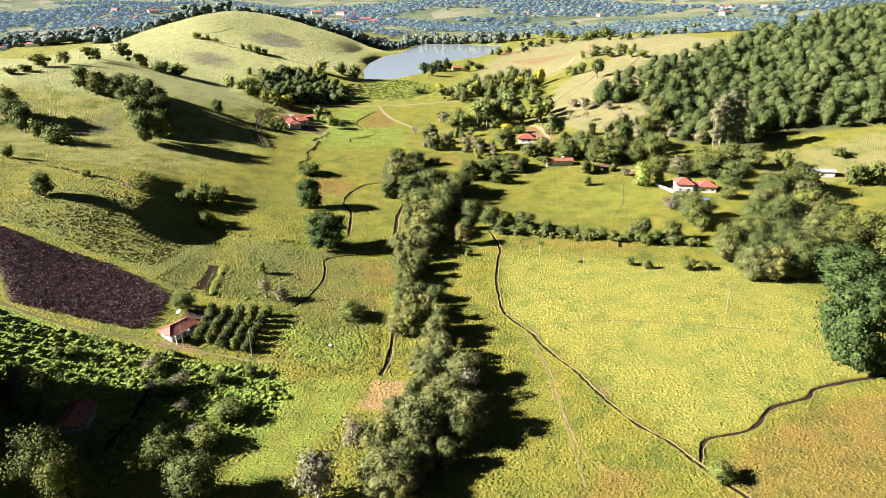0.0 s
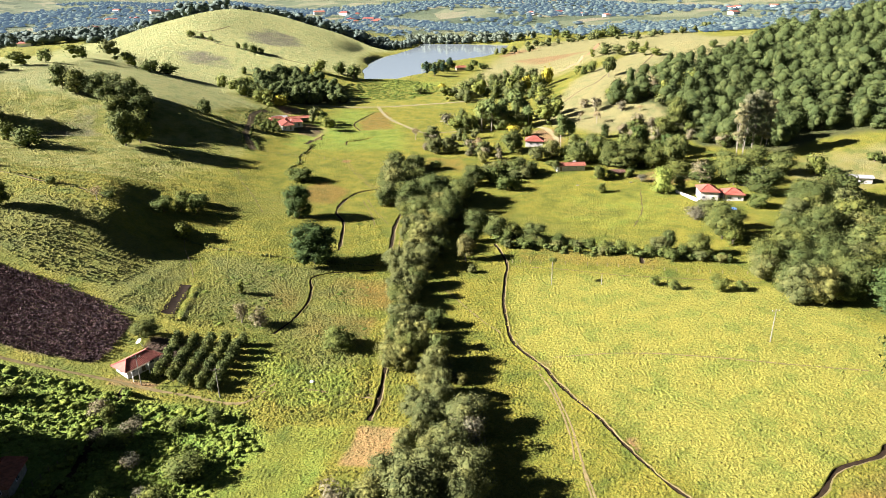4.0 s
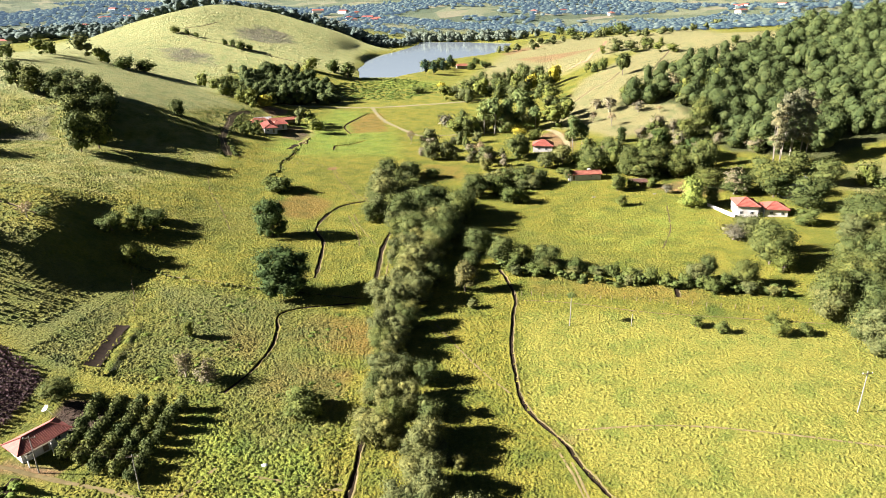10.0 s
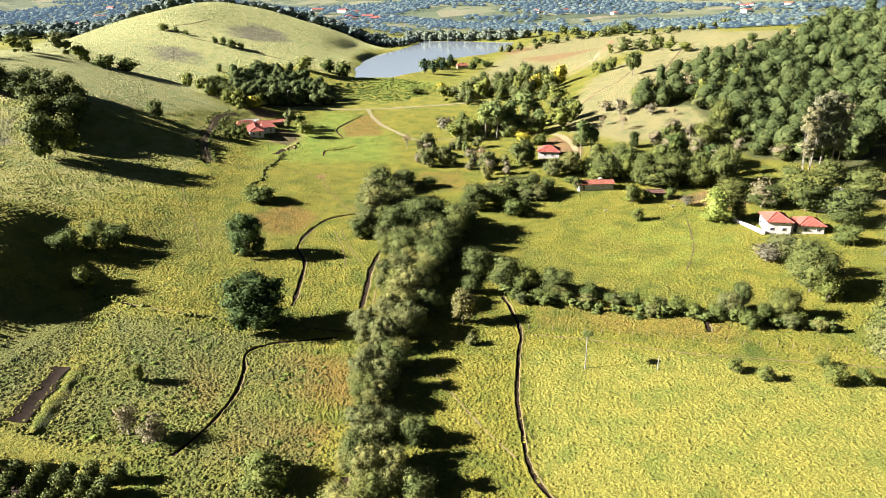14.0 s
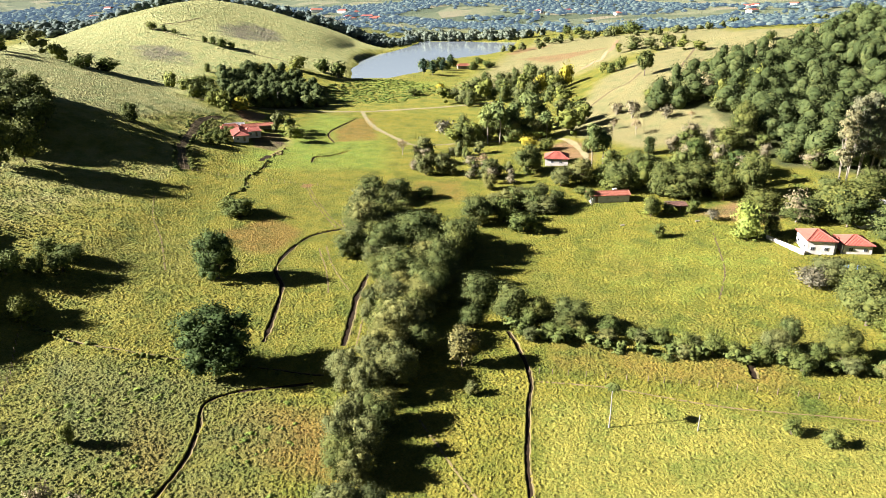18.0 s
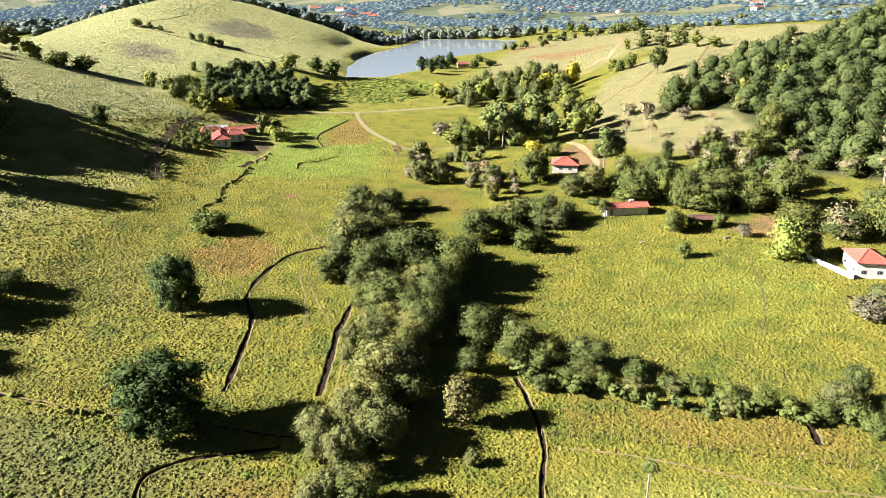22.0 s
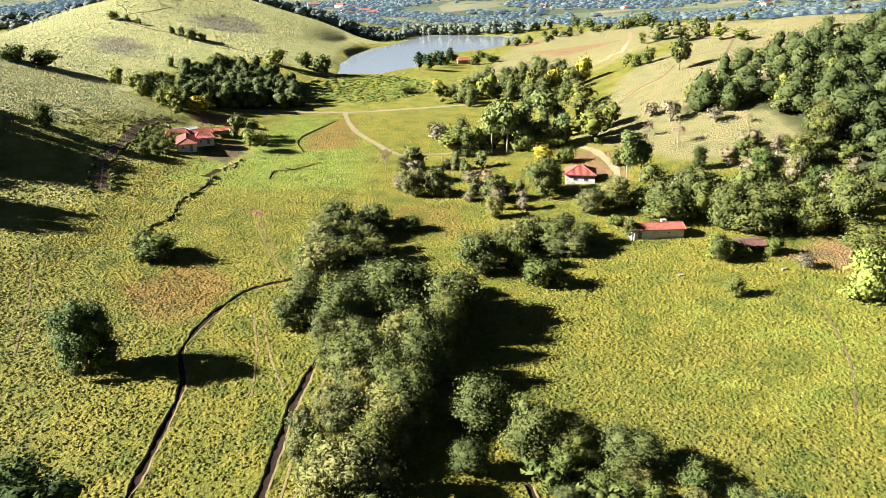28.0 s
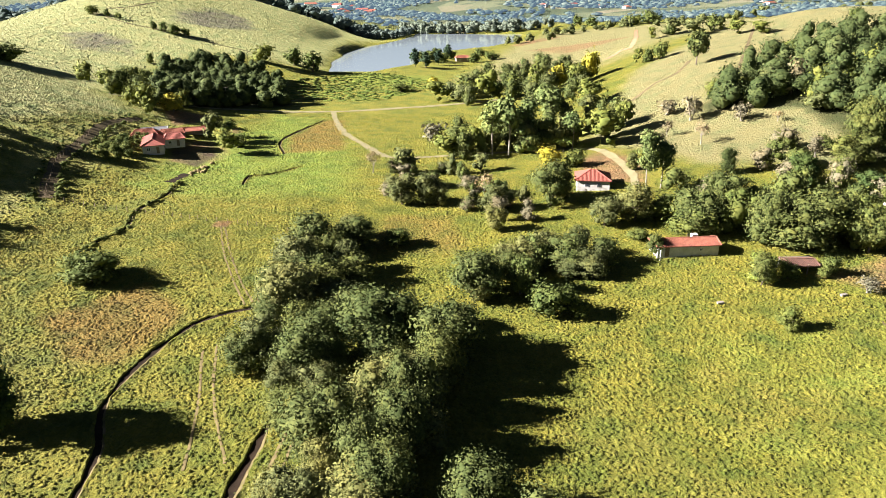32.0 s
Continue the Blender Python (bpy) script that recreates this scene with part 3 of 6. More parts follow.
def crown_pieces(gen, lobes, low, high, reach, leaves, size, core=0.5, flat=1.0, droop=0.0, lobe=(0.2, 0.32), top_heavy=1.0, facets=(5, 8)):
    """Leaf sprays on many overlapping lobes inside a crown that spans low to high and reach to each side (unit width is 1)."""
    pieces, spots = [], []
    for k in range(lobes):
        f = (k + 0.5) / lobes
        z = low + (high - low) * (0.12 + 0.80 * gen.uniform() ** (1 / top_heavy))
        mid, half = (low + high) / 2, (high - low) / 2
        ring = reach * math.sqrt(max(0.05, 1 - ((z - mid) / half) ** 2 * 0.85))
        a, r = 2.399963 * k + gen.uniform(-0.5, 0.5), ring * math.sqrt(gen.uniform(0.05, 1.0)) * 0.72
        spots.append((r * math.cos(a), r * math.sin(a), z, gen.uniform(*lobe)))
    spots.append((0, 0, low + (high - low) * 0.55, 0.30))
    weight, mid_z = np.array([s[3] ** 2 for s in spots]), low + (high - low) * 0.4
    for (x, y, z, rad), w in zip(spots, weight / weight.sum()):
        n = max(6, int(leaves * w))
        d = ball(gen, n)
        d[:, 2] *= flat
        d[:, 2] = np.where(d[:, 2] < -0.35, -d[:, 2] * 0.4, d[:, 2])
        centres = np.array((x, y, z)) + d * rad * (0.72 + 0.62 * gen.uniform(0, 1, n) ** 1.6)[:, None]
        facing = d + gen.normal(size=(n, 3)) * 0.5 + np.array((0, 0, 0.2 - droop))
        out = np.array((x, y, (z - mid_z) * 0.7)) / (np.linalg.norm((x, y, z - mid_z)) + 0.12)
        soft = d + 0.45 * out + gen.normal(size=(n, 3)) * 0.38 + np.array((0, 0, 0.12))
        facing = np.where((facing * soft).sum(1, keepdims=True) < 0, soft, facing)
        pieces.append((*leaf_quads(centres, facing, size, gen), np.repeat(soft, 3, axis=0)))
        if core:
            body = lump(np.array((x, y, z)), rad * core, gen, *facets)
            pieces.append((*body, body[0] - np.array((x, y, z)) + 0.3 * rad * out))
    return pieces, spots


def trunk_mesh(name, gen, height, radius, spots, mat, stems=1):
    pieces = []
    for s in range(stems):
        lean = gen.uniform(-0.05, 0.05, 2) * (1 + stems)
        pts = [(0.03 * s * math.cos(s * 2.1), 0.03 * s * math.sin(s * 2.1), -0.05)]
        pts += [(lean[0] * f + gen.uniform(-0.012, 0.012), lean[1] * f + gen.uniform(-0.012, 0.012), height * f) for f in (0.3, 0.65, 1.0)]
        pieces.append(tube(pts, [radius, radius * 0.8, radius * 0.6, radius * 0.25], 7))
        for x, y, z, r in spots[s::max(1, stems)][:6]:
            foot = np.array(pts[2]) * gen.uniform(0.6, 1.0)
            pieces.append(tube([foot, (foot + np.array((x, y, z))) / 2 + (0, 0, 0.02), (x, y, z)], [radius * 0.45, radius * 0.3, radius * 0.1], 5))
    v, f = join(pieces)
    return raw_mesh(name, v, f, mat, True)


# kind: (what it is, label, width and height of the model, leaf count, leaf size in metres, variants)
KINDS = {
    "green": ("tree", "broad dark green leafy tree in rough grass", 10, 9.5, 6800, 0.25, 5),
    "grey": ("tree", "wispy grey-green streamside tree with soft foliage", 9, 8.5, 6800, 0.215, 4),
    "bush": ("bush", "low rounded green shrub in the pasture", 5, 3.6, 2300, 0.18, 4),
    "pale": ("bush", "pale grey twiggy shrub with thin foliage", 6, 5.5, 1100, 0.30, 3),
    "bare": ("tree", "nearly leafless tree with thin pale branches", 6, 6.5, 420, 0.28, 2),
    "light": ("tree", "slender light green tree with a pale trunk", 8, 13, 3600, 0.34, 3),
    "euc": ("tree", "tall eucalyptus with bare pale trunks", 9, 32, 6500, 0.36, 3),
    "bamboo": ("bamboo", "dense dark green clump of feathery bamboo", 14, 12, 8500, 0.33, 2),
    "yellow": ("tree", "small tree covered in yellow blossom", 8, 6, 1500, 0.45, 2),
    "ygreen": ("tree", "bushy bright yellow-green tree beside the wall", 9, 8.5, 2800, 0.40, 1),
    "round": ("tree", "dome-shaped brownish green tree on bare stem", 8, 7.5, 3200, 0.36, 1),
    "conifer": ("tree", "dark pointed conifer beside the lake", 9, 13, 1600, 0.60, 1),
    "lone": ("tree", "solitary dark tree with clear trunk on dry slope", 14, 13, 2800, 0.55, 1),
    "palm": ("palm tree", "palm with drooping feathery fronds", 7, 8, 0, 0.5, 1),
}
MODELS = {}


def palm_model(gen, w, hgt):
    pieces = []
    for k in range(15):
        a, rise = 2.4 * k, gen.uniform(0.1, 0.9)
        r = np.linspace(0.05, 0.5 * w, 9)
        z = hgt * 0.80 + rise * r * 0.75 - (r / (0.5 * w)) ** 2 * hgt * 0.24
        for i in range(1, 9):
            for side in (-1, 1):
                base = np.array([r[i] * math.cos(a), r[i] * math.sin(a), z[i]])
                tip = base + np.array([-math.sin(a) * side * 0.75 + math.cos(a) * 0.45, math.cos(a) * side * 0.75 + math.sin(a) * 0.45, -0.5])
                along = np.array([math.cos(a), math.sin(a), 0]) * 0.17
                pieces.append((np.array([base - along, tip - along * 0.3, tip, base + along]), np.array([[0, 1, 2, 3]])))
    return join(pieces)


def model(kind, variant, lod=0):
    """The parts of one plant: the meshes of its trunk and crown, and the size they were made in."""
    if (kind, variant, lod) in MODELS:
        return MODELS[kind, variant, lod]
    gen = np.random.default_rng(100 + 17 * variant + sum(map(ord, kind)))
    _, _, w, hgt, leaves, size, _ = KINDS[kind]
    few = (1.0, 0.62, 0.26)[lod]
    leaves, u = int(leaves * few), size / w / math.sqrt(few) * 0.92
    ratio = hgt / w
    mat = PALE_BARK if kind in ("light", "euc", "bare", "pale") else BARK
    if kind == "palm":
        cv, cf = palm_model(gen, 1.0 * w, hgt)
        cv = cv / w
        spots = []
        th, tr = ratio * 0.82, 0.018
    else:
        options = {
            "green": dict(lobes=30, low=0.04, high=ratio, reach=0.47, top_heavy=1.15, lobe=(0.12, 0.27)),
            "grey": dict(lobes=34, low=0.03, high=ratio, reach=0.48, core=0.55, lobe=(0.10, 0.22)),
            "bush": dict(lobes=16, low=0.0, high=ratio, reach=0.46, lobe=(0.12, 0.26)),
            "pale": dict(lobes=14, low=0.08, high=ratio, reach=0.44, core=0, lobe=(0.16, 0.26)),
            "bare": dict(lobes=12, low=0.3, high=ratio, reach=0.42, core=0, lobe=(0.14, 0.22)),
            "light": dict(lobes=17, low=ratio * 0.38, high=ratio, reach=0.40, core=0.55, lobe=(0.15, 0.26)),
            "euc": dict(lobes=40, low=ratio * 0.22, high=ratio, reach=0.46, core=0.3, lobe=(0.10, 0.19), droop=0.3),
            "bamboo": dict(lobes=46, low=0.02, high=ratio, reach=0.52, lobe=(0.07, 0.17), core=0.6),
            "yellow": dict(lobes=15, low=0.15, high=ratio, reach=0.44, core=0.6),
            "ygreen": dict(lobes=20, low=0.05, high=ratio, reach=0.42),
            "round": dict(lobes=22, low=0.22, high=ratio, reach=0.44, lobe=(0.17, 0.22), top_heavy=1.4),
            "conifer": dict(lobes=16, low=0.1, high=ratio, reach=0.25, lobe=(0.13, 0.22), core=0.7),
            "lone": dict(lobes=20, low=0.26, high=ratio, reach=0.44, core=0.6, lobe=(0.13, 0.24)),
        }[kind]
        pieces, spots = crown_pieces(gen, leaves=leaves, size=u, facets=((5, 8), (4, 6), (4, 5))[lod], **options)
        cv, cf = join(pieces)
        soft = np.concatenate([piece[2] for piece in pieces])
        th, tr = ratio * (0.9 if kind in ("euc", "light", "conifer") else 0.6), 0.03 if kind != "euc" else 0.018
    crown = raw_mesh("crown", cv * w, cf, LEAVES[kind])
    if kind != "palm":
        soften(crown, soft)
    trunk = trunk_mesh("trunk", gen, th, tr, spots, mat, 3 if kind in ("bush", "pale", "bamboo", "euc") else 1)
    trunk.transform(Matrix.Scale(w, 4))
    MODELS[kind, variant, lod] = (trunk, crown, w, hgt)
    return MODELS[kind, variant, lod]


COUNT = {}
FAR_PLANTS = {}
FAR_Y = 365


def plant(kind, x, y, width, height, label=""):
    """One plant that stands at x, y, of that width and height."""
    if y > FAR_Y and kind in ("green", "grey"):
        FAR_PLANTS.setdefault(kind, []).append((x, y, width, height))
        return
    what, text, _, _, _, _, variants = KINDS[kind]
    n = COUNT[kind] = COUNT.get(kind, 0) + 1
    trunk, crown, w, hgt = model(kind, n % variants, 0 if y < 262 and abs(x) < 120 else 1 if y < 385 and abs(x) < 130 else 2)
    root = new(what.replace(" ", "_"))
    turn = random.Random(n * 31 + len(kind)).uniform(0, 6.283)
    sx = width / w
    root.matrix_basis = Matrix.LocRotScale((x, y, h(x, y) - 0.05), Euler((0, 0, turn)), (sx, sx, max(0.5 * sx, height / hgt)))
    part("trunk", trunk, root)
    part("crown", crown, root)
    return tagged(root, label or text, what)


def scatter(ring, spacing, gen, jitter=0.45):
    xs, ys = [p[0] for p in ring], [p[1] for p in ring]
    X, Y = np.meshgrid(np.arange(min(xs), max(xs), spacing), np.arange(min(ys), max(ys), spacing * 0.88))
    X = X + (np.arange(X.shape[0])[:, None] % 2) * spacing / 2
    X, Y = X + gen.uniform(-jitter, jitter, X.shape) * spacing, Y + gen.uniform(-jitter, jitter, X.shape) * spacing
    inside = edge_distance(X, Y, ring) < 0
    return X[inside], Y[inside]


def clump_stuff(name, xs, ys, widths, heights, leaves, size, mat, label, category, core=0.8, seed=5, lobes=5, lobe=(0.22, 0.36), facets=(4, 6)):
    gen = np.random.default_rng(seed)
    zs = ground(xs, ys)
    shapes = []
    for k in range(7):
        made = crown_pieces(gen, lobes, 0.02, 1.0, 0.40, leaves, size, core, lobe=lobe, facets=facets)[0]
        shapes.append((*join(made), np.concatenate([piece[2] for piece in made])))
    pieces, soft = [], []
    for i in range(len(xs)):
        v, f, around = shapes[int(gen.integers(7))]
        a = gen.uniform(0, 6.283)
        R = np.array([[math.cos(a), -math.sin(a), 0], [math.sin(a), math.cos(a), 0], [0, 0, 1]])
        pieces.append((v @ R.T * (widths[i], widths[i], heights[i]) + (xs[i], ys[i], zs[i] - 0.1), f))
        soft.append(around @ R.T)
    v, f = join(pieces)
    return tagged(new(name, soften(raw_mesh(name, v, f, mat), np.concatenate(soft))), label, category, kind="stuff")


plant("grey", -9.7, 147.2, 7.7, 6.3)
plant("grey", -9.7, 127.2, 9.0, 7.3)
plant("grey", -1.9, 124.7, 10.4, 8.5)
plant("grey", -5.0, 115.8, 9.6, 7.9)
plant("grey", -1.5, 106.9, 11.5, 9.4)
plant("grey", -10.6, 103.7, 13.0, 10.7)
plant("grey", -17.5, 101.5, 9.4, 7.7)
plant("pale", -23.9, 100.2, 6.2, 7.7)
plant("grey", -16.2, 88.2, 12.8, 7.6)
plant("pale", -28.6, 86.0, 9.8, 11.0)
plant("grey", -11.3, 93.3, 6.7, 5.5)
plant("green", -78.6, 81.4, 11.3, 12.3)
plant("green", -72.8, 78.5, 9.1, 11.3)
plant("green", -76.8, 93.0, 7.9, 3.8)
plant("green", -51.7, 84.0, 11.0, 8.3)
plant("green", -97.0, 103.3, 7.2, 9.0)
plant("green", -89.3, 99.1, 9.4, 11.7)
plant("bush", -61.7, 93.5, 9.6, 4.7)
plant("bush", -64.1, 97.3, 4.1, 4.1)
plant("bush", -53.6, 108.0, 8.7, 4.2)
plant("bush", -69.8, 114.3, 7.8, 3.6)
plant("bush", -54.7, 98.1, 8.2, 4.0)
plant("pale", -68.1, 116.5, 5.3, 3.4)
plant("grey", -24.5, 184.4, 8.1, 6.6)
plant("grey", -17.2, 169.1, 7.0, 5.7)
plant("green", -11.7, 167.6, 6.3, 5.1)
plant("grey", -22.4, 160.6, 6.2, 5.1)
plant("grey", -9.1, 156.5, 4.3, 3.5)
plant("grey", -13.1, 145.4, 5.1, 4.1)
plant("grey", -7.4, 143.1, 5.3, 4.3)
plant("grey", -3.7, 142.2, 3.6, 2.9)
plant("round", -5.1, 208.1, 7.1, 7.6)
plant("green", -3.6, 223.7, 6.0, 4.9)
plant("grey", -2.9, 198.7, 3.2, 2.6)
plant("grey", -29.1, 204.5, 6.8, 5.6)
plant("green", -40.8, 308.2, 10.8, 8.8)
plant("grey", -34.5, 317.2, 7.1, 5.8)
plant("grey", -37.4, 279.8, 12.9, 10.6)
plant("grey", -37.8, 264.3, 10.0, 8.2)
plant("green", -28.0, 260.2, 12.3, 10.1)
plant("green", -19.2, 268.1, 14.6, 10.8)
plant("green", -8.9, 264.4, 12.7, 9.7)
plant("grey", -15.5, 251.3, 11.6, 9.5)
plant("green", -22.9, 244.0, 12.3, 9.8)
plant("grey", -14.7, 233.6, 13.4, 7.5)
plant("grey", -18.0, 215.7, 13.0, 10.7)
plant("grey", -20.6, 208.7, 10.2, 8.3)
plant("grey", -18.0, 202.7, 10.5, 8.6)
plant("green", -2.5, 233.4, 9.5, 7.8)
plant("green", 4.8, 228.3, 9.4, 7.7)
plant("green", 10.8, 227.0, 6.9, 5.7)
plant("green", 17.8, 225.7, 9.9, 5.9)
plant("bush", 26.1, 222.5, 5.8, 3.6)
plant("bush", 30.8, 220.0, 3.9, 3.0)
plant("bush", 35.2, 219.2, 5.7, 2.9)
plant("bush", 40.5, 216.1, 5.8, 3.3)
plant("bush", 45.1, 213.8, 5.3, 4.1)
plant("bush", 49.6, 212.7, 4.3, 2.4)
plant("bush", 53.9, 213.2, 4.3, 2.9)
plant("grey", 56.8, 213.2, 6.8, 6.3)
plant("green", 60.9, 216.7, 5.7, 7.1)
plant("bush", 59.7, 207.3, 4.7, 3.6)
plant("bush", 63.8, 210.4, 4.2, 4.0)
plant("green", 69.4, 212.9, 7.8, 6.8)
plant("pale", 78.8, 246.5, 6.9, 5.3)
plant("green", 82.2, 235.6, 8.2, 10.3)
plant("green", -4.2, 287.9, 11.2, 9.2)
plant("grey", 5.2, 301.7, 11.1, 6.4)
plant("green", 14.3, 301.2, 11.0, 7.0)
plant("green", 21.6, 302.4, 7.1, 5.8)
plant("bush", 9.4, 282.5, 9.6, 6.7)
plant("bush", 14.2, 281.3, 4.3, 3.9)
plant("green", -32.0, 311.9, 10.0, 6.7)
plant("grey", -40.5, 295.4, 12.3, 9.3)
plant("green", -35.9, 290.9, 8.8, 7.3)
plant("bush", -22.9, 313.7, 7.4, 3.8)
plant("grey", -25.4, 341.4, 10.3, 8.8)
plant("grey", -18.8, 340.9, 7.4, 9.0)
plant("bare", -38.4, 369.3, 6.0, 7.6)
plant("grey", -29.0, 370.5, 9.8, 7.4)
plant("grey", -15.6, 340.9, 6.9, 6.2)
plant("bare", -3.6, 345.8, 7.9, 7.3)
plant("grey", -0.7, 336.0, 9.7, 6.7)
plant("grey", -0.5, 322.7, 6.4, 6.3)
plant("grey", -5.2, 373.0, 7.4, 5.6)
plant("green", 13.5, 339.0, 11.9, 11.2)
plant("pale", -23.3, 415.7, 10.8, 8.0)
plant("green", -17.3, 390.9, 15.2, 7.2)
plant("green", -10.1, 395.1, 12.9, 10.2)
plant("light", -1.8, 393.0, 9.6, 17.3)
plant("light", 3.6, 391.9, 10.7, 18.4)
plant("light", 9.9, 398.1, 9.7, 15.9)
plant("light", 18.5, 415.2, 11.9, 18.2)
plant("palm", 13.3, 399.3, 7.7, 7.1)
plant("palm", 21.5, 390.6, 6.1, 5.6)
plant("light", 24.8, 394.0, 7.7, 11.9)
plant("green", 33.5, 389.3, 16.7, 12.1)
plant("green", 41.8, 399.3, 10.3, 12.4)
plant("green", 36.6, 447.4, 15.1, 10.6)
plant("yellow", 29.4, 506.2, 11.1, 9.3)
plant("yellow", 44.3, 501.4, 9.1, 11.4)
plant("green", 35.8, 486.7, 11.5, 12.1)
plant("green", 18.4, 495.8, 13.1, 14.2)
plant("green", 9.1, 506.3, 12.4, 10.0)
plant("green", -4.3, 499.4, 15.6, 15.6)
plant("green", -16.2, 512.8, 15.7, 8.3)
plant("green", -30.3, 503.3, 14.8, 9.3)
plant("yellow", -35.0, 546.9, 7.6, 4.6)
plant("conifer", -55.7, 632.7, 9.6, 12.0)
plant("conifer", -48.1, 630.5, 10.8, 10.4)
plant("conifer", -41.8, 653.9, 9.2, 10.0)
plant("conifer", -37.8, 694.5, 9.0, 10.8)
plant("bush", -15.7, 530.6, 19.0, 8.5)
plant("bush", -51.7, 531.8, 11.2, 5.0)
plant("light", 38.7, 345.0, 7.1, 15.2)
plant("light", 43.1, 347.7, 7.1, 12.6)
plant("grey", 38.7, 363.8, 4.5, 5.6)
plant("yellow", 16.0, 373.5, 7.5, 5.5)
plant("bush", 23.4, 373.3, 7.5, 5.1)
plant("green", 61.9, 354.2, 5.7, 6.8)
plant("green", 44.1, 318.2, 12.2, 9.7)
plant("grey", 32.1, 326.0, 10.4, 8.8)
plant("bush", 43.3, 317.3, 12.7, 6.3)
plant("palm", 52.5, 322.5, 6.1, 4.5)
plant("green", 53.0, 334.5, 8.0, 8.3)
plant("green", 57.6, 312.8, 10.1, 11.6)
plant("green", 67.5, 312.9, 16.3, 11.5)
plant("green", 62.5, 311.1, 14.9, 8.5)
plant("green", 76.9, 308.6, 9.8, 8.6)
plant("green", 84.8, 308.7, 10.7, 12.7)
plant("bamboo", 76.6, 342.3, 9.2, 8.5)
plant("green", 50.2, 294.3, 5.7, 6.2)
plant("bush", 48.9, 278.3, 4.9, 3.8)
plant("bush", 64.5, 298.7, 4.3, 4.3)
plant("bamboo", 89.2, 335.2, 9.7, 6.5)
plant("pale", 91.3, 331.3, 8.0, 6.4)
plant("grey", 17.0, 344.5, 7.8, 7.2)
plant("grey", 25.0, 323.4, 8.9, 7.2)
plant("green", 32.7, 306.4, 4.0, 4.8)
plant("bush", 31.0, 315.5, 5.7, 2.5)
plant("ygreen", 73.0, 276.2, 10.0, 9.6)
plant("green", 81.0, 279.6, 6.0, 5.7)
plant("pale", 91.8, 288.6, 10.2, 8.7)
plant("green", 103.8, 295.3, 10.8, 10.8)
plant("green", 103.9, 283.3, 11.4, 10.1)
plant("green", 83.5, 227.5, 11.2, 9.9)
plant("grey", 82.3, 246.7, 10.0, 7.8)
plant("bush", 83.1, 222.1, 7.1, 6.3)
plant("green", 118.9, 249.8, 14.1, 12.1)
plant("green", 135.9, 260.1, 16.4, 10.3)
plant("green", 108.6, 219.1, 12.6, 13.0)
plant("green", 122.1, 226.6, 14.6, 12.3)
plant("green", 92.7, 202.2, 11.8, 10.8)
plant("green", 102.9, 202.2, 13.7, 10.5)
plant("green", 82.6, 196.6, 9.3, 10.8)
plant("green", 84.0, 181.2, 9.1, 10.0)
plant("grey", 89.5, 175.6, 10.2, 10.2)
plant("green", 98.9, 178.4, 10.3, 11.0)
plant("green", 113.2, 201.6, 14.0, 12.5)
plant("green", 119.8, 198.1, 15.6, 11.4)
plant("green", 129.6, 201.0, 14.0, 12.4)
plant("green", 132.3, 193.3, 12.7, 10.7)
plant("pale", 78.1, 246.0, 10.0, 4.9)
plant("green", 81.3, 226.9, 13.1, 11.2)
plant("bush", 104.3, 257.6, 9.9, 5.2)
plant("bush", 66.7, 183.8, 5.2, 3.9)
plant("bush", 72.5, 184.0, 4.3, 2.6)
plant("bush", 49.5, 187.5, 3.6, 2.6)
plant("bush", 54.5, 184.6, 4.1, 2.6)
plant("bamboo", 107.4, 166.1, 24.7, 12.4)
plant("bamboo", 88.2, 127.1, 19.6, 19.3)
plant("bush", 161.9, 271.8, 9.0, 9.7)
plant("bush", 170.4, 272.2, 10.9, 9.6)
plant("bush", 168.8, 302.0, 8.0, 4.0)
plant("green", 93.3, 289.0, 13.0, 7.4)
plant("green", 105.1, 287.1, 18.0, 11.4)
plant("green", 111.0, 271.7, 15.2, 10.5)
plant("green", 126.7, 293.0, 13.0, 9.7)
plant("bush", 140.5, 292.2, 10.4, 7.6)
plant("bush", 144.9, 290.0, 10.3, 4.6)
plant("green", 84.7, 297.5, 13.4, 6.0)
plant("euc", 113.9, 311.6, 7.0, 26.8)
plant("euc", 117.5, 314.5, 7.1, 29.8)
plant("euc", 121.7, 316.0, 7.3, 30.6)
plant("euc", 125.6, 316.5, 7.1, 29.3)
plant("euc", 127.9, 315.8, 6.3, 26.4)
plant("green", 120.4, 306.4, 12.3, 8.0)
plant("bamboo", -53.4, 204.1, 18.6, 12.2)
plant("bamboo", -69.7, 243.9, 12.4, 12.2)
plant("bush", -35.5, 155.6, 10.4, 5.0)
plant("pale", -63.1, 164.2, 4.5, 5.6)
plant("pale", -58.1, 163.6, 5.7, 4.7)
plant("bush", -69.0, 179.3, 3.0, 3.5)
plant("green", -82.2, 150.8, 7.7, 4.5)
plant("bush", -101.8, 216.1, 7.1, 4.9)
plant("bush", -114.0, 228.8, 8.4, 5.7)
plant("bush", -109.5, 232.8, 6.4, 4.9)
plant("bush", -105.0, 235.5, 7.2, 4.8)
plant("bush", -80.7, 289.6, 12.4, 5.6)
plant("green", -147.7, 195.3, 9.0, 7.4)
plant("bush", -189.4, 237.2, 5.0, 5.0)
plant("bush", -147.0, 219.6, 4.3, 2.5)
plant("green", -216.0, 340.5, 12.3, 11.7)
plant("green", -206.1, 336.8, 12.2, 11.6)
plant("green", -196.6, 336.9, 13.4, 10.3)
plant("green", -187.4, 329.8, 11.1, 10.8)
plant("grey", -182.9, 337.2, 13.4, 10.9)
plant("green", -178.8, 321.1, 12.9, 11.7)
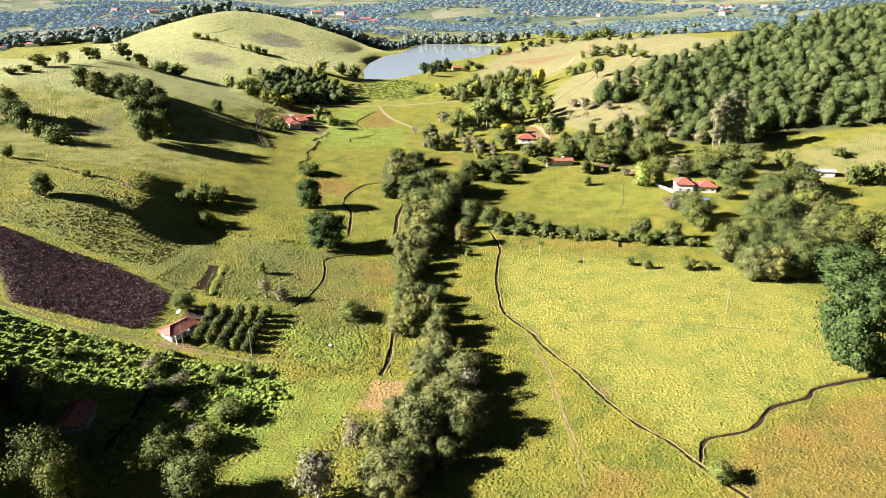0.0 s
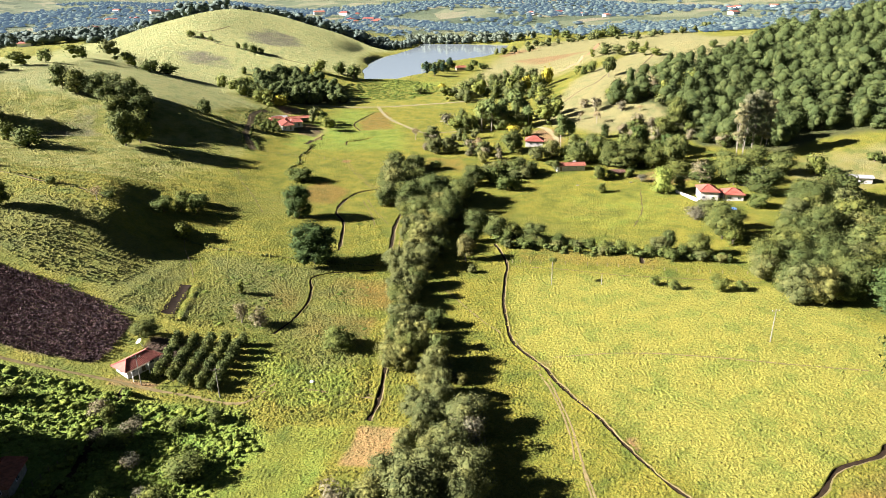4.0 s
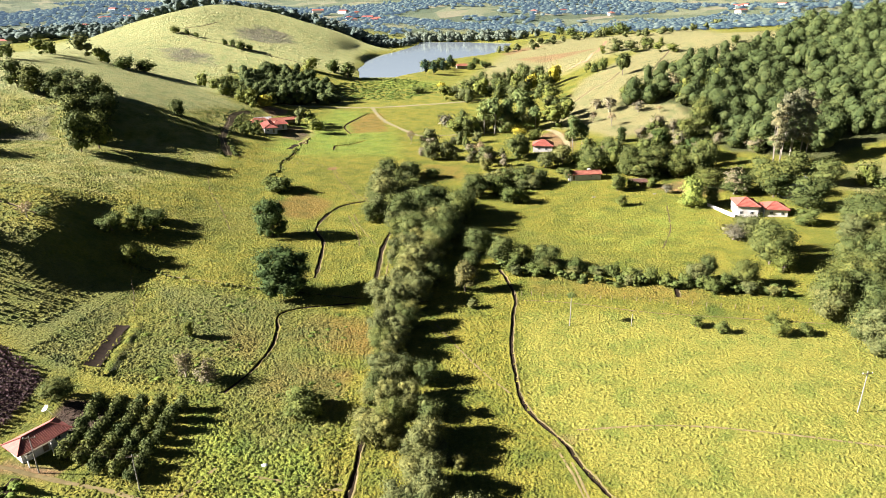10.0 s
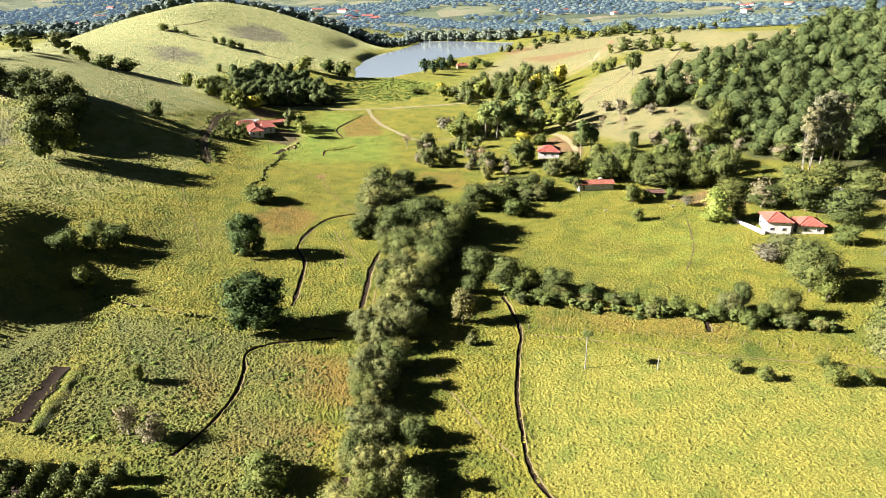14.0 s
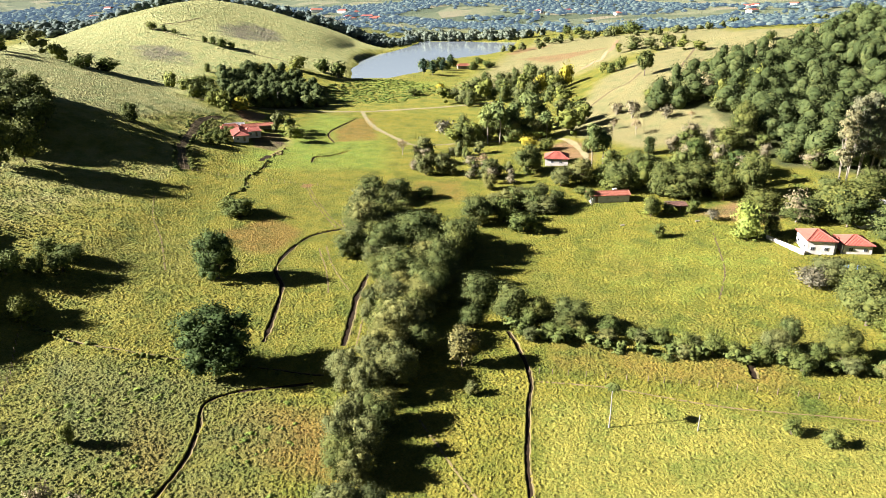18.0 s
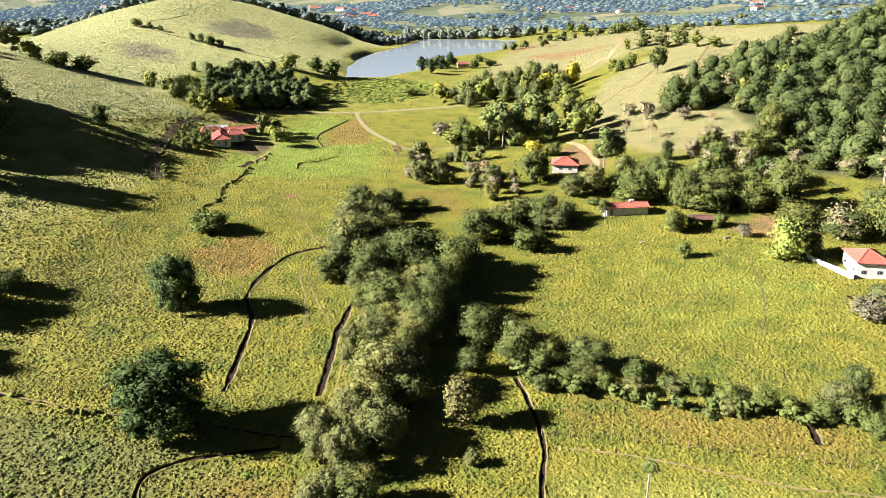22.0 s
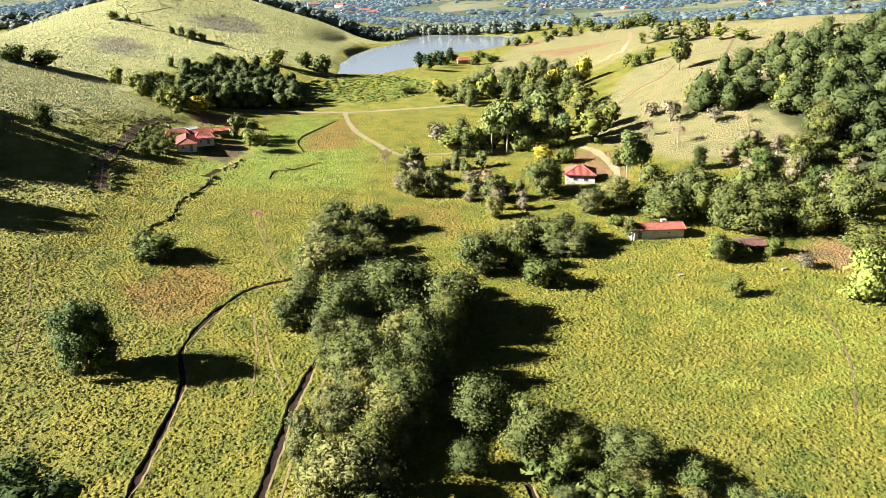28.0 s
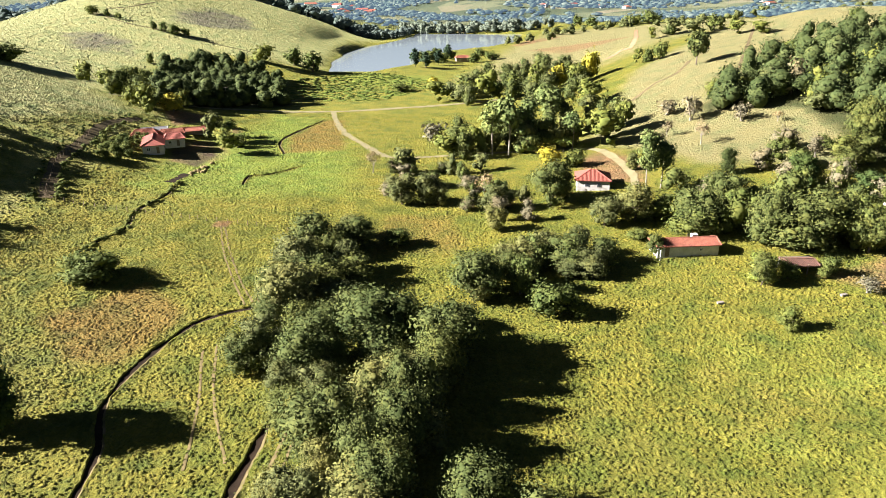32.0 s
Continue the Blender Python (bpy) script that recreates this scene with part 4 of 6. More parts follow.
plant("green", -170.2, 325.0, 13.6, 11.8)
plant("green", -161.3, 293.7, 12.5, 14.7)
plant("green", -158.4, 301.9, 12.3, 14.0)
plant("green", -231.3, 300.4, 10.6, 11.2)
plant("green", -218.8, 290.4, 11.9, 11.9)
plant("bush", -206.5, 281.4, 6.9, 7.4)
plant("bush", -193.8, 275.9, 13.5, 7.0)
plant("green", -150.6, 357.7, 8.3, 7.8)
plant("green", -266.0, 381.9, 16.4, 8.8)
plant("bush", -265.7, 353.6, 8.0, 3.8)
plant("bush", -261.9, 362.0, 9.1, 4.1)
plant("bush", -264.7, 402.8, 10.0, 7.1)
plant("green", -268.9, 436.9, 13.1, 8.5)
plant("bush", -270.9, 450.3, 9.5, 7.1)
plant("grey", -254.9, 455.7, 17.6, 12.8)
plant("green", -241.5, 456.3, 13.7, 11.2)
plant("bush", -226.3, 452.0, 13.6, 7.9)
plant("bush", -220.4, 464.3, 14.8, 7.3)
plant("bush", -265.4, 611.6, 9.1, 5.2)
plant("bush", -255.1, 610.2, 4.8, 4.3)
plant("bush", -245.8, 607.0, 4.7, 4.3)
plant("bush", -219.0, 598.8, 5.1, 5.1)
plant("bush", -212.0, 597.3, 5.9, 5.9)
plant("bush", -204.9, 596.6, 9.3, 5.9)
plant("bush", -198.6, 598.9, 6.8, 5.1)
plant("green", -144.0, 581.7, 19.7, 11.4)
plant("bush", -128.7, 597.5, 13.6, 10.6)
plant("bush", -116.0, 591.8, 13.4, 10.9)
plant("bush", -194.7, 541.4, 5.0, 5.3)
plant("green", -177.3, 452.0, 10.5, 10.5)
plant("green", -171.9, 458.8, 11.6, 8.7)
plant("bush", -163.3, 461.2, 10.7, 6.2)
plant("yellow", -135.3, 441.3, 10.8, 6.5)
plant("green", -138.7, 427.3, 9.5, 11.5)
plant("grey", -104.1, 406.7, 8.9, 10.9)
plant("green", -93.1, 391.1, 11.4, 8.1)
plant("bush", -85.0, 291.8, 7.8, 4.0)
plant("bush", -80.3, 293.0, 7.1, 3.9)
plant("lone", 79.7, 455.1, 10.9, 12.2)
plant("green", 82.2, 550.6, 6.1, 7.6)
plant("bush", 69.0, 493.7, 6.2, 5.7)
plant("bush", 73.8, 491.6, 7.7, 8.2)
plant("green", 65.2, 496.8, 6.6, 6.8)
plant("bush", 92.8, 552.3, 6.7, 5.5)
plant("bush", 100.7, 1045.4, 15.5, 11.3)
plant("bush", 115.0, 1027.4, 20.7, 9.6)
plant("bush", 156.1, 985.6, 26.1, 11.7)
plant("bush", 174.5, 976.2, 28.9, 14.1)
plant("grey", 92.5, 553.0, 15.1, 8.4)
plant("grey", 99.3, 535.6, 14.3, 9.2)
plant("bush", 111.6, 539.7, 11.6, 7.5)
plant("green", 113.4, 512.8, 10.7, 6.7)
plant("green", 118.1, 496.4, 11.4, 6.6)
plant("green", 105.8, 431.5, 14.0, 6.4)
plant("bush", 123.0, 547.9, 4.1, 4.7)
plant("bush", 154.0, 488.5, 6.4, 5.4)
plant("pale", 58.1, 407.9, 7.8, 5.6)
plant("pale", 63.4, 397.8, 7.8, 7.2)
plant("green", 72.2, 407.4, 7.3, 8.1)
plant("grey", 77.9, 408.9, 9.0, 10.0)
plant("green", 82.6, 404.3, 9.4, 7.9)
plant("grey", 88.6, 401.6, 9.2, 9.6)
plant("pale", 95.2, 400.8, 9.2, 10.1)
plant("green", 99.8, 392.8, 10.6, 10.6)
plant("green", 109.9, 397.9, 10.7, 12.5)
plant("green", 117.4, 396.9, 9.8, 12.2)
plant("grey", 96.8, 386.0, 8.6, 6.0)
plant("pale", 76.3, 388.8, 6.4, 6.0)
plant("bare", 61.4, 377.2, 6.1, 7.2)
plant("bare", 53.9, 388.1, 4.5, 5.6)
plant("bare", 85.4, 384.0, 4.3, 3.4)
plant("bush", 91.0, 364.3, 6.3, 3.3)
plant("bush", 72.1, 355.2, 4.6, 4.6)
plant("pale", 86.7, 359.6, 4.6, 5.8)
plant("green", 99.2, 359.7, 11.4, 13.8)
plant("green", 91.0, 351.8, 8.9, 8.9)


for x, y, w_, t_ in ((-199.4, 348.6, 11, 9), (-191.6, 346.1, 11, 10), (-187.9, 354.8, 9, 8), (-179.8, 332.6, 12, 11), (-175, 339.9, 11, 10), (-180, 325.1, 11, 9), (-171.4, 322.8, 12, 10), (-172.8, 310.9, 11, 11), (-166.2, 314.8, 11, 10), (-169, 330.8, 10, 10), (-228, 299.9, 12, 12), (-236, 306, 12, 12)):
    plant("green", x, y, w_, t_)
plant("bush", 47.2, 91.5, 6.5, 3.6)
plant("bush", 67.6, 190.6, 3.4, 2.6)


for x, y in [(-63.5, 692.9), (-54.4, 670.0), (-49.0, 680.6), (-39.8, 671.8), (-35.0, 697.6), (-48.0, 720.0), (-16.7, 675.7), (-4.0, 683.0), (-13.5, 724.1)]:
    plant("bush", x, y, 9 + (x * 7.3) % 4, 5.5 + (y * 3.7) % 3)


def thicket(ring, spacing, kinds, wide, tall, seed):
    """Plants that fill the gaps between the larger ones inside an outline."""
    gen = np.random.default_rng(seed)
    xs, ys = scatter(ring, spacing, gen)
    for hx, hy, reach in ((25.9, 352.6, 8), (24, 343, 7), (39.2, 308.4, 8), (38, 300, 6)):
        clear = np.hypot(xs - hx, ys - hy) > reach
        xs, ys = xs[clear], ys[clear]
    if min(p[1] for p in ring) > 300:
        wide_, tall_ = gen.uniform(*wide, len(xs)), gen.uniform(*tall, len(xs))
        for n, kind in enumerate(sorted(set(kinds))):
            own = gen.integers(len(set(kinds)), size=len(xs)) == n
            if own.any():
                clump_stuff("thicket", xs[own], ys[own], wide_[own], tall_[own], 760, 0.046, LEAVES[kind], "dense thicket of mixed trees and shrubs", "thicket", 0.6, seed + n, 8)
        return
    for x, y in zip(xs, ys):
        plant(kinds[int(gen.integers(len(kinds)))], float(x), float(y), gen.uniform(*wide), gen.uniform(*tall))


thicket([(-40, 262), (-46, 293), (-42, 314), (-32, 303), (-24, 281), (-5, 278), (-4, 262), (-11, 243), (-18, 241), (-30, 248)], 6.9, ("green", "grey", "green"), (6, 10), (4.5, 7.5), 51)
thicket([(-27, 200), (-27, 223), (-27, 242), (-11, 242), (-11, 225), (-15, 208), (-18, 196)], 6.9, ("grey", "green", "grey", "green"), (6, 9.5), (6.5, 9.5), 52)
thicket([(-22, 150), (-29, 190), (-25, 208), (-18, 207), (-18, 174), (-10, 155), (-7, 140), (-13, 138)], 6.8, ("grey", "grey", "green"), (6, 9), (6.5, 9.0), 53)
thicket([(-20, 94), (-13, 128), (-13, 140), (-7, 140), (1, 117), (-2, 102), (-10, 85), (-18, 83)], 5.5, ("grey", "grey", "pale"), (5, 8.5), (5, 8.5), 54)
thicket([(-8, 288), (2, 308), (25, 308), (22, 298), (2, 283)], 6.5, ("green", "grey", "bush"), (5, 8), (4.5, 7.5), 55)
thicket([(76, 178), (83, 204), (97, 221), (118, 262), (142, 268), (126, 219), (138, 211), (129, 194), (109, 190), (97, 171), (84, 169)], 7.8, ("green", "green", "grey"), (8.5, 12.5), (7.5, 11), 56)
thicket([(38, 329), (55, 338), (85, 334), (99, 328), (86, 304), (56, 306), (50, 313), (38, 316)], 7.5, ("green", "green", "bush"), (6, 10), (6, 10), 57)
thicket([(-22, 392), (-7, 420), (28, 426), (43, 411), (39, 388), (23, 392), (-14, 384)], 8.0, ("light", "grey", "light", "green"), (6, 9), (7, 11), 58)
thicket([(-38, 500), (-8, 553), (28, 606), (48, 518), (40, 440), (26, 456), (-6, 490)], 11.0, ("grey", "green", "grey"), (7, 12), (6, 10), 59)
thicket([(4, 219), (28, 214), (60, 207), (75, 205), (75, 211), (50, 217), (10, 228)], 5.0, ("bush", "grey", "bush"), (3.5, 5.5), (2.5, 4.5), 60)
thicket([(-35, 375), (-10, 372), (15, 330), (5, 320), (-15, 338), (-30, 345)], 7.6, ("grey", "pale", "bush"), (3.5, 6.5), (3.5, 6), 61)
thicket([(35, 330), (60, 372), (110, 355), (120, 330), (100, 328)], 9.5, ("green", "bush", "pale"), (5, 9), (4, 8), 62)
thicket([(-128, 425), (-148, 446), (-160, 470), (-175, 500), (-182, 520), (-170, 455), (-150, 430)], 8.0, ("green", "bush"), (7, 10), (6, 9), 63)
# most stand out of view, added to cast the shade east of them
for x, y, w_, t_ in ((-102, 99, 11, 10), (-113, 96, 13, 17), (-118, 88, 13, 19), (-119, 103, 14, 18), (-124, 95, 15, 20), (-120, 79, 14, 21), (-111, 75, 12, 16), (-112, 106, 10, 13), (-98, 92, 11, 10), (-104, 84, 12, 11), (-92, 88, 9, 8)):
    plant("green", x, y, w_, t_)
for k, x, y, w_, t_ in (("green", -135.5, 452, 9, 8), ("bush", -93, 402, 7, 4.5), ("light", -100, 411, 7, 7), ("green", -103, 417, 8, 7), ("bush", -106.5, 242.1, 9, 4), ("bush", -113, 243, 7, 3.5), ("bush", -126, 217, 5, 2.5), ("bare", -127, 212, 6, 5), ("green", -14, 236, 9, 9), ("green", -12.5, 244, 9, 9.5), ("grey", -15, 228, 8, 8), ("green", -12, 252, 9, 10), ("green", -7, 268, 9, 9.5), ("green", -9, 259, 9, 9.5), ("ygreen", 51, 296.5, 6.5, 5), ("bush", 56, 297, 5, 3.5), ("pale", 68, 291, 5, 3), ("bush", 63, 297.5, 3, 2)):
    plant(k, x, y, w_, t_)
garden_gen = np.random.default_rng(66)
for x, y in zip(*scatter([(-121, 360), (-129, 379), (-127, 398), (-122, 392), (-118, 374), (-114, 370)], 3.6, garden_gen)):
    plant("bush", float(x), float(y), garden_gen.uniform(2.5, 4.5), garden_gen.uniform(1.4, 3.2))
weed_gen = np.random.default_rng(64)
for x, y in zip(*scatter([(-118, 128), (-90, 127), (-52, 124), (-46, 110), (-54, 98), (-66, 92), (-70, 110), (-92, 116)], 10.5, weed_gen)):
    plant(("bush", "bush", "pale")[int(weed_gen.integers(3))], float(x), float(y), weed_gen.uniform(2.5, 5), weed_gen.uniform(1.6, 3.4))
# ---- buildings ----
def box_bm(bm, x0, y0, z0, x1, y1, z1):
    vs = [bm.verts.new(p) for p in ((x0, y0, z0), (x1, y0, z0), (x1, y1, z0), (x0, y1, z0), (x0, y0, z1), (x1, y0, z1), (x1, y1, z1), (x0, y1, z1))]
    for f in ((3, 2, 1, 0), (4, 5, 6, 7), (0, 1, 5, 4), (1, 2, 6, 5), (2, 3, 7, 6), (3, 0, 4, 7)):
        bm.faces.new([vs[i] for i in f])


def bm_part(name, bm, mat, parent, label=""):
    me = bpy.data.meshes.new(name)
    bmesh.ops.recalc_face_normals(bm, faces=bm.faces)
    bm.to_mesh(me)
    bm.free()
    me.materials.append(mat)
    return part(name, me, parent, label)


def box_part(name, mat, parent, x0, y0, z0, x1, y1, z1, label=""):
    bm = bmesh.new()
    box_bm(bm, x0, y0, z0, x1, y1, z1)
    return bm_part(name, bm, mat, parent, label)


def hip_roof(parent, x0, y0, x1, y1, eave, rise, mat, hip=0.9, over=0.5, label="", axis="x"):
    """A tiled roof with ridge along axis; hip: how far its ends slope (0: a gable). Rows of tiles stand proud of it."""
    flip = axis == "y"
    if flip:
        x0, y0, x1, y1 = y0, x0, y1, x1
    x0, y0, x1, y1 = x0 - over, y0 - over, x1 + over, y1 + over
    half = (y1 - y0) / 2
    run = hip * half
    ym = (y0 + y1) / 2

    def place(p):
        return (p[1], p[0], p[2]) if flip else p

    bm = bmesh.new()
    low = [(x0, y0, eave), (x1, y0, eave), (x1, y1, eave), (x0, y1, eave)]
    top = [(x0 + run, ym, eave + rise), (x1 - run, ym, eave + rise)]
    vs = [bm.verts.new(place(p)) for p in low + top]
    under = [bm.verts.new(place((p[0], p[1], p[2] - 0.14))) for p in low]
    for f in ((0, 1, 5, 4), (2, 3, 4, 5), (3, 0, 4), (1, 2, 5)):
        bm.faces.new([vs[i] for i in f])
    for i in range(4):
        j = (i + 1) % 4
        bm.faces.new([vs[j], vs[i], under[i], under[j]])
    bm.faces.new(under)
    roof = bm_part("roof", bm, mat, parent, label)
    # ridges of cap tiles along every hip and the crest
    for a, b in ((low[0], top[0]), (low[3], top[0]), (low[1], top[1]), (low[2], top[1]), (top[0], top[1])):
        if np.linalg.norm(np.subtract(a, b)) > 0.3:
            v, f = tube([np.array(place(a)) + (0, 0, 0.04), np.array(place(b)) + (0, 0, 0.04)], [0.13, 0.13], 6)
            part("ridge_cap", raw_mesh("ridge_cap", v, f, mat, True), roof)
    # tile courses: low rolls that run down both long slopes
    pieces = []
    n = max(4, int((x1 - x0) / 0.34))
    for k in range(n):
        x = x0 + (k + 0.5) * (x1 - x0) / n
        f0 = 1.0
        if run > 0.01:
            f0 = min(1.0, (x - x0) / run, (x1 - x) / run)
        for sy in (y0, y1):
            a = (x, sy, eave + 0.015)
            b = (x, sy + (ym - sy) * f0, eave + 0.015 + rise * f0)
            pieces.append(tube([place(a), place(b)], [0.075, 0.075], 5))
    v, f = join(pieces)
    tagged(part("roof_tiling", raw_mesh("roof_tiling", v, f, mat, True), roof), kind="stuff")
    return roof


def opening(parent, side, at, x0, y0, x1, y1, sill, wide, high, door=False):
    """A window or door with frame and pane let into one of the four walls."""
    t = 0.06
    if side in ("s", "n"):
        y, d = (y0, -1) if side == "s" else (y1, 1)
        lo, hi = sorted((y - d * 0.05, y + d * t))
        name = box_part("door" if door else "window", TIMBER if door else WHITE, parent, at - wide / 2, lo, sill, at + wide / 2, hi, sill + high)
        lo, hi = sorted((y + d * t, y + d * (t + 0.02)))
        if not door:
            for k in (-1, 1):
                box_part("pane", GLASS, name, at + k * wide * 0.23 - wide * 0.2, lo, sill + 0.08, at + k * wide * 0.23 + wide * 0.2, hi, sill + high - 0.08)
    else:
        x, d = (x0, -1) if side == "w" else (x1, 1)
        lo, hi = sorted((x - d * 0.05, x + d * t))
        name = box_part("door" if door else "window", TIMBER if door else WHITE, parent, lo, at - wide / 2, sill, hi, at + wide / 2, sill + high)
        lo, hi = sorted((x + d * t, x + d * (t + 0.02)))
        if not door:
            for k in (-1, 1):
                box_part("pane", GLASS, name, lo, at + k * wide * 0.23 - wide * 0.2, sill + 0.08, hi, at + k * wide * 0.23 + wide * 0.2, sill + high - 0.08)


def house(name, x, y, turn, label, category="house"):
    root = new(name)
    root.matrix_basis = Matrix.LocRotScale((x, y, h(x, y)), Euler((0, 0, radians(turn))), None)
    return tagged(root, label, category)


def block(root, x0, y0, x1, y1, high, rise, roof_mat=TILE, wall_mat=PLASTER, hip=0.9, axis="x", openings=(), over=0.5):
    box_part("wall", wall_mat, root, x0, y0, -0.6, x1, y1, high)
    hip_roof(root, x0, y0, x1, y1, high + 0.02, rise, roof_mat, hip, over, axis=axis)
    for o in openings:
        opening(root, o[0], o[1], x0, y0, x1, y1, *o[2:])


W = (0.9, 1.1, 1.0)
D = (0.0, 0.9, 2.05, True)

# small house beside the orchard
farm = house("cottage", -78.3, 138.9, -29, "white cottage with red tiled roof beside the orchard")
block(farm, -2.1, -4.0, 2.1, 4.0, 2.15, 1.35, TILE, hip=0.8, axis="y", over=0.75,
      openings=(("s", 0, *W), ("e", -2.6, *W), ("e", 0, *D), ("e", 2.2, *W), ("w", -2, *W), ("w", 2, *W)))
box_part("porch_post", WHITE, farm, 3.6, -3.8, -0.4, 3.75, -3.65, 2.3)
box_part("porch_post", WHITE, farm, 3.6, 0.3, -0.4, 3.75, 0.45, 2.3)
box_part("porch_beam", TIMBER, farm, 3.55, -4.0, 2.3, 3.8, 0.7, 2.42)

# roof among the dark trees
shaded = house("house", -83.2, 100.4, 14, "old house with dull red tiled roof under trees")
# wall colour is dulled to stand for the trees' shade
block(shaded, -2.6, -3.6, 2.6, 3.6, 2.3, 1.4, OLD_TILE, DULL_WALL, hip=0.3, axis="y", openings=(("s", 1, *W), ("s", -1.5, *D), ("e", 0, *W)))

# large white house with two roofs
villa = house("house", 89.6, 269.3, -6, "large white farmhouse with two red hipped roofs")
block(villa, -4.2, -4.4, 2.6, 4.2, 3.7, 1.9, axis="x", hip=0.8,
      openings=(("s", -2.8, *W), ("s", 0.6, *W), ("w", -2.6, *W), ("w", 2.4, *W), ("w", -0.2, 0.5, 0.7, 0.6)))
block(villa, 5.2, -3.6, 12.2, 3.4, 2.7, 1.7, axis="x", hip=0.9, openings=(("s", 7.0, *W), ("s", 10.6, *W), ("e", 0, *W)))
hip_roof(villa, 3.2, -1.0, 4.8, 3.2, 2.6, 0.7, TILE, 0.0, 0.05)
box_part("wall", PLASTER, villa, 2.6, 0.4, -0.6, 5.2, 0.65, 2.6)
box_part("porch_post", WHITE, villa, 3.2, -3.6, -0.6, 3.4, -3.4, 2.5)
box_part("porch_post", WHITE, villa, 4.7, -3.6, -0.6, 4.9, -3.4, 2.5)
yard_wall = house("garden_wall", 81.5, 270.6, -66, "low white garden wall beside the farmhouse", "wall")
box_part("wall", PLASTER, yard_wall, -6.6, -0.12, -0.5, 6.6, 0.12, 1.15)
box_part("coping", CONCRETE, yard_wall, -6.7, -0.18, 1.15, 6.7, 0.18, 1.23)
pool = house("tarpaulin", 92.3, 256.2, -14, "blue plastic tarpaulin spread on the ground", "tarpaulin")
sheet_bm = bmesh.new()
bmesh.ops.create_grid(sheet_bm, x_segments=10, y_segments=6, size=1)
for v in sheet_bm.verts:
    v.co = (v.co.x * 3.6, v.co.y * 1.5, 0.35 + 0.12 * noise.noise(v.co * 2.3))
bm_part("sheet", sheet_bm, BLUE, pool)

# long low house
longhouse = house("house", 39.2, 308.4, 8, "long low white house with faded red tiles")
block(longhouse, -6.6, -2.4, 6.4, 2.4, 2.3, 0.95, OLD_TILE, hip=0.0, axis="x", over=0.35,
      openings=(("s", -4.6, *D), ("s", 2.6, 1.1, 0.6, 0.6), ("w", 0, *W)))
box_part("porch_post", WHITE, longhouse, -6.5, -3.6, -0.5, -6.35, -3.45, 2.0)
box_part("water_tank", CONCRETE, longhouse, 1.6, 0.2, 2.9, 2.8, 1.3, 3.75)

# red-roofed house on the rise
redhouse = house("house", 25.9, 352.6, -6, "white house with bright red hipped roof among trees")
block(redhouse, -4.4, -4.0, 4.4, 4.0, 2.7, 2.0, hip=0.95, openings=(("s", -1.6, *W), ("s", 1.6, *W), ("e", 0, *D), ("w", 0, *W)))

DARK_TILE = plain_material("blackened_clay_tiles", (0.05, 0.030, 0.024), (0.13, 0.070, 0.052), 1.5, 0.9, 0.5)
# tumbledown hut behind the shrub
hut = house("hut", 59.4, 300.4, 6, "small open hut with weathered tiles and dark inside", "shed")
hip_roof(hut, -2.6, -2.0, 2.6, 2.2, 1.9, 0.6, DARK_TILE, 0.0, 0.3)
box_part("wall", DULL_WALL, hut, -3.0, 2.0, -0.5, 3.0, 2.2, 2.2)
box_part("wall", DULL_WALL, hut, -3.0, -2.2, -0.5, -1.6, -2.0, 2.2)
for px, py in ((-2.9, 0), (2.9, -2.1), (2.9, 2.0), (0.6, -2.1)):
    box_part("post", TIMBER, hut, px - 0.08, py - 0.08, -0.5, px + 0.08, py + 0.08, 2.25)

# farmstead below the wood
manor = house("house", -115, 384, 25, "farmstead with several joined red tiled roofs")
block(manor, -3.2, -7.0, 3.2, 8.0, 2.6, 1.6, TILE, hip=0.7, axis="y",
      openings=(("s", -1.4, *W), ("s", 1.4, *D), ("e", -5.0, *W), ("e", -2.0, *D), ("e", 0.6, *W), ("w", 0, *W), ("w", -4, *W)))
block(manor, 3.3, 2.2, 9.6, 9.2, 2.5, 1.5, TILE, hip=0.4, axis="x", openings=(("s", 5.0, *W), ("s", 7.6, *D), ("e", 5.5, *W)))
block(manor, -7.5, 10.5, 1.0, 17.5, 2.8, 1.8, OLD_TILE, hip=0.5, axis="x", openings=(("s", -5, *W), ("s", -1, *W), ("w", 13, *W)))
block(manor, 2.0, 12.0, 9.5, 18.0, 2.5, 1.3, OLD_TILE, hip=0.2, axis="x", openings=(("e", 15, *W), ("s", 7.5, *D)))
hip_roof(manor, -5.0, 21.5, 4.0, 27.5, 2.4, 0.8, SHEET_METAL, 0.0, 0.2)
for px, py in ((-4.9, 21.6), (3.9, 21.6), (-4.9, 27.4), (3.9, 27.4)):
    box_part("post", TIMBER, manor, px - 0.1, py - 0.1, -0.5, px + 0.1, py + 0.1, 2.45)
barn = house("barn", -113, 410, 25, "low open barn with faded clay tile roof", "barn")
hip_roof(barn, -4.5, -3, 4.5, 3, 2.6, 0.9, OLD_TILE, 0.0, 0.4)
box_part("wall", DULL_WALL, barn, -4.5, 2.8, -0.5, 4.5, 3.0, 2.6)
for px, py in ((-4.4, -2.9), (0, -2.9), (4.4, -2.9)):
    box_part("post", TIMBER, barn, px - 0.1, py - 0.1, -0.5, px + 0.1, py + 0.1, 2.6)
heap = house("rubble_heap", -91.8, 368, 0, "heap of pale earth and stones beside a pit", "rubble")
gen = np.random.default_rng(77)
for k in range(16):
    r = gen.uniform(0.35, 1.0)
    v, f = lump(np.array((gen.normal(0, 0.9), gen.normal(0, 3.2), r * 0.25)), r, gen, 5, 7)
    part("stone", raw_mesh("stone", v * (1, 1, 0.7), f, TRAIL), heap)

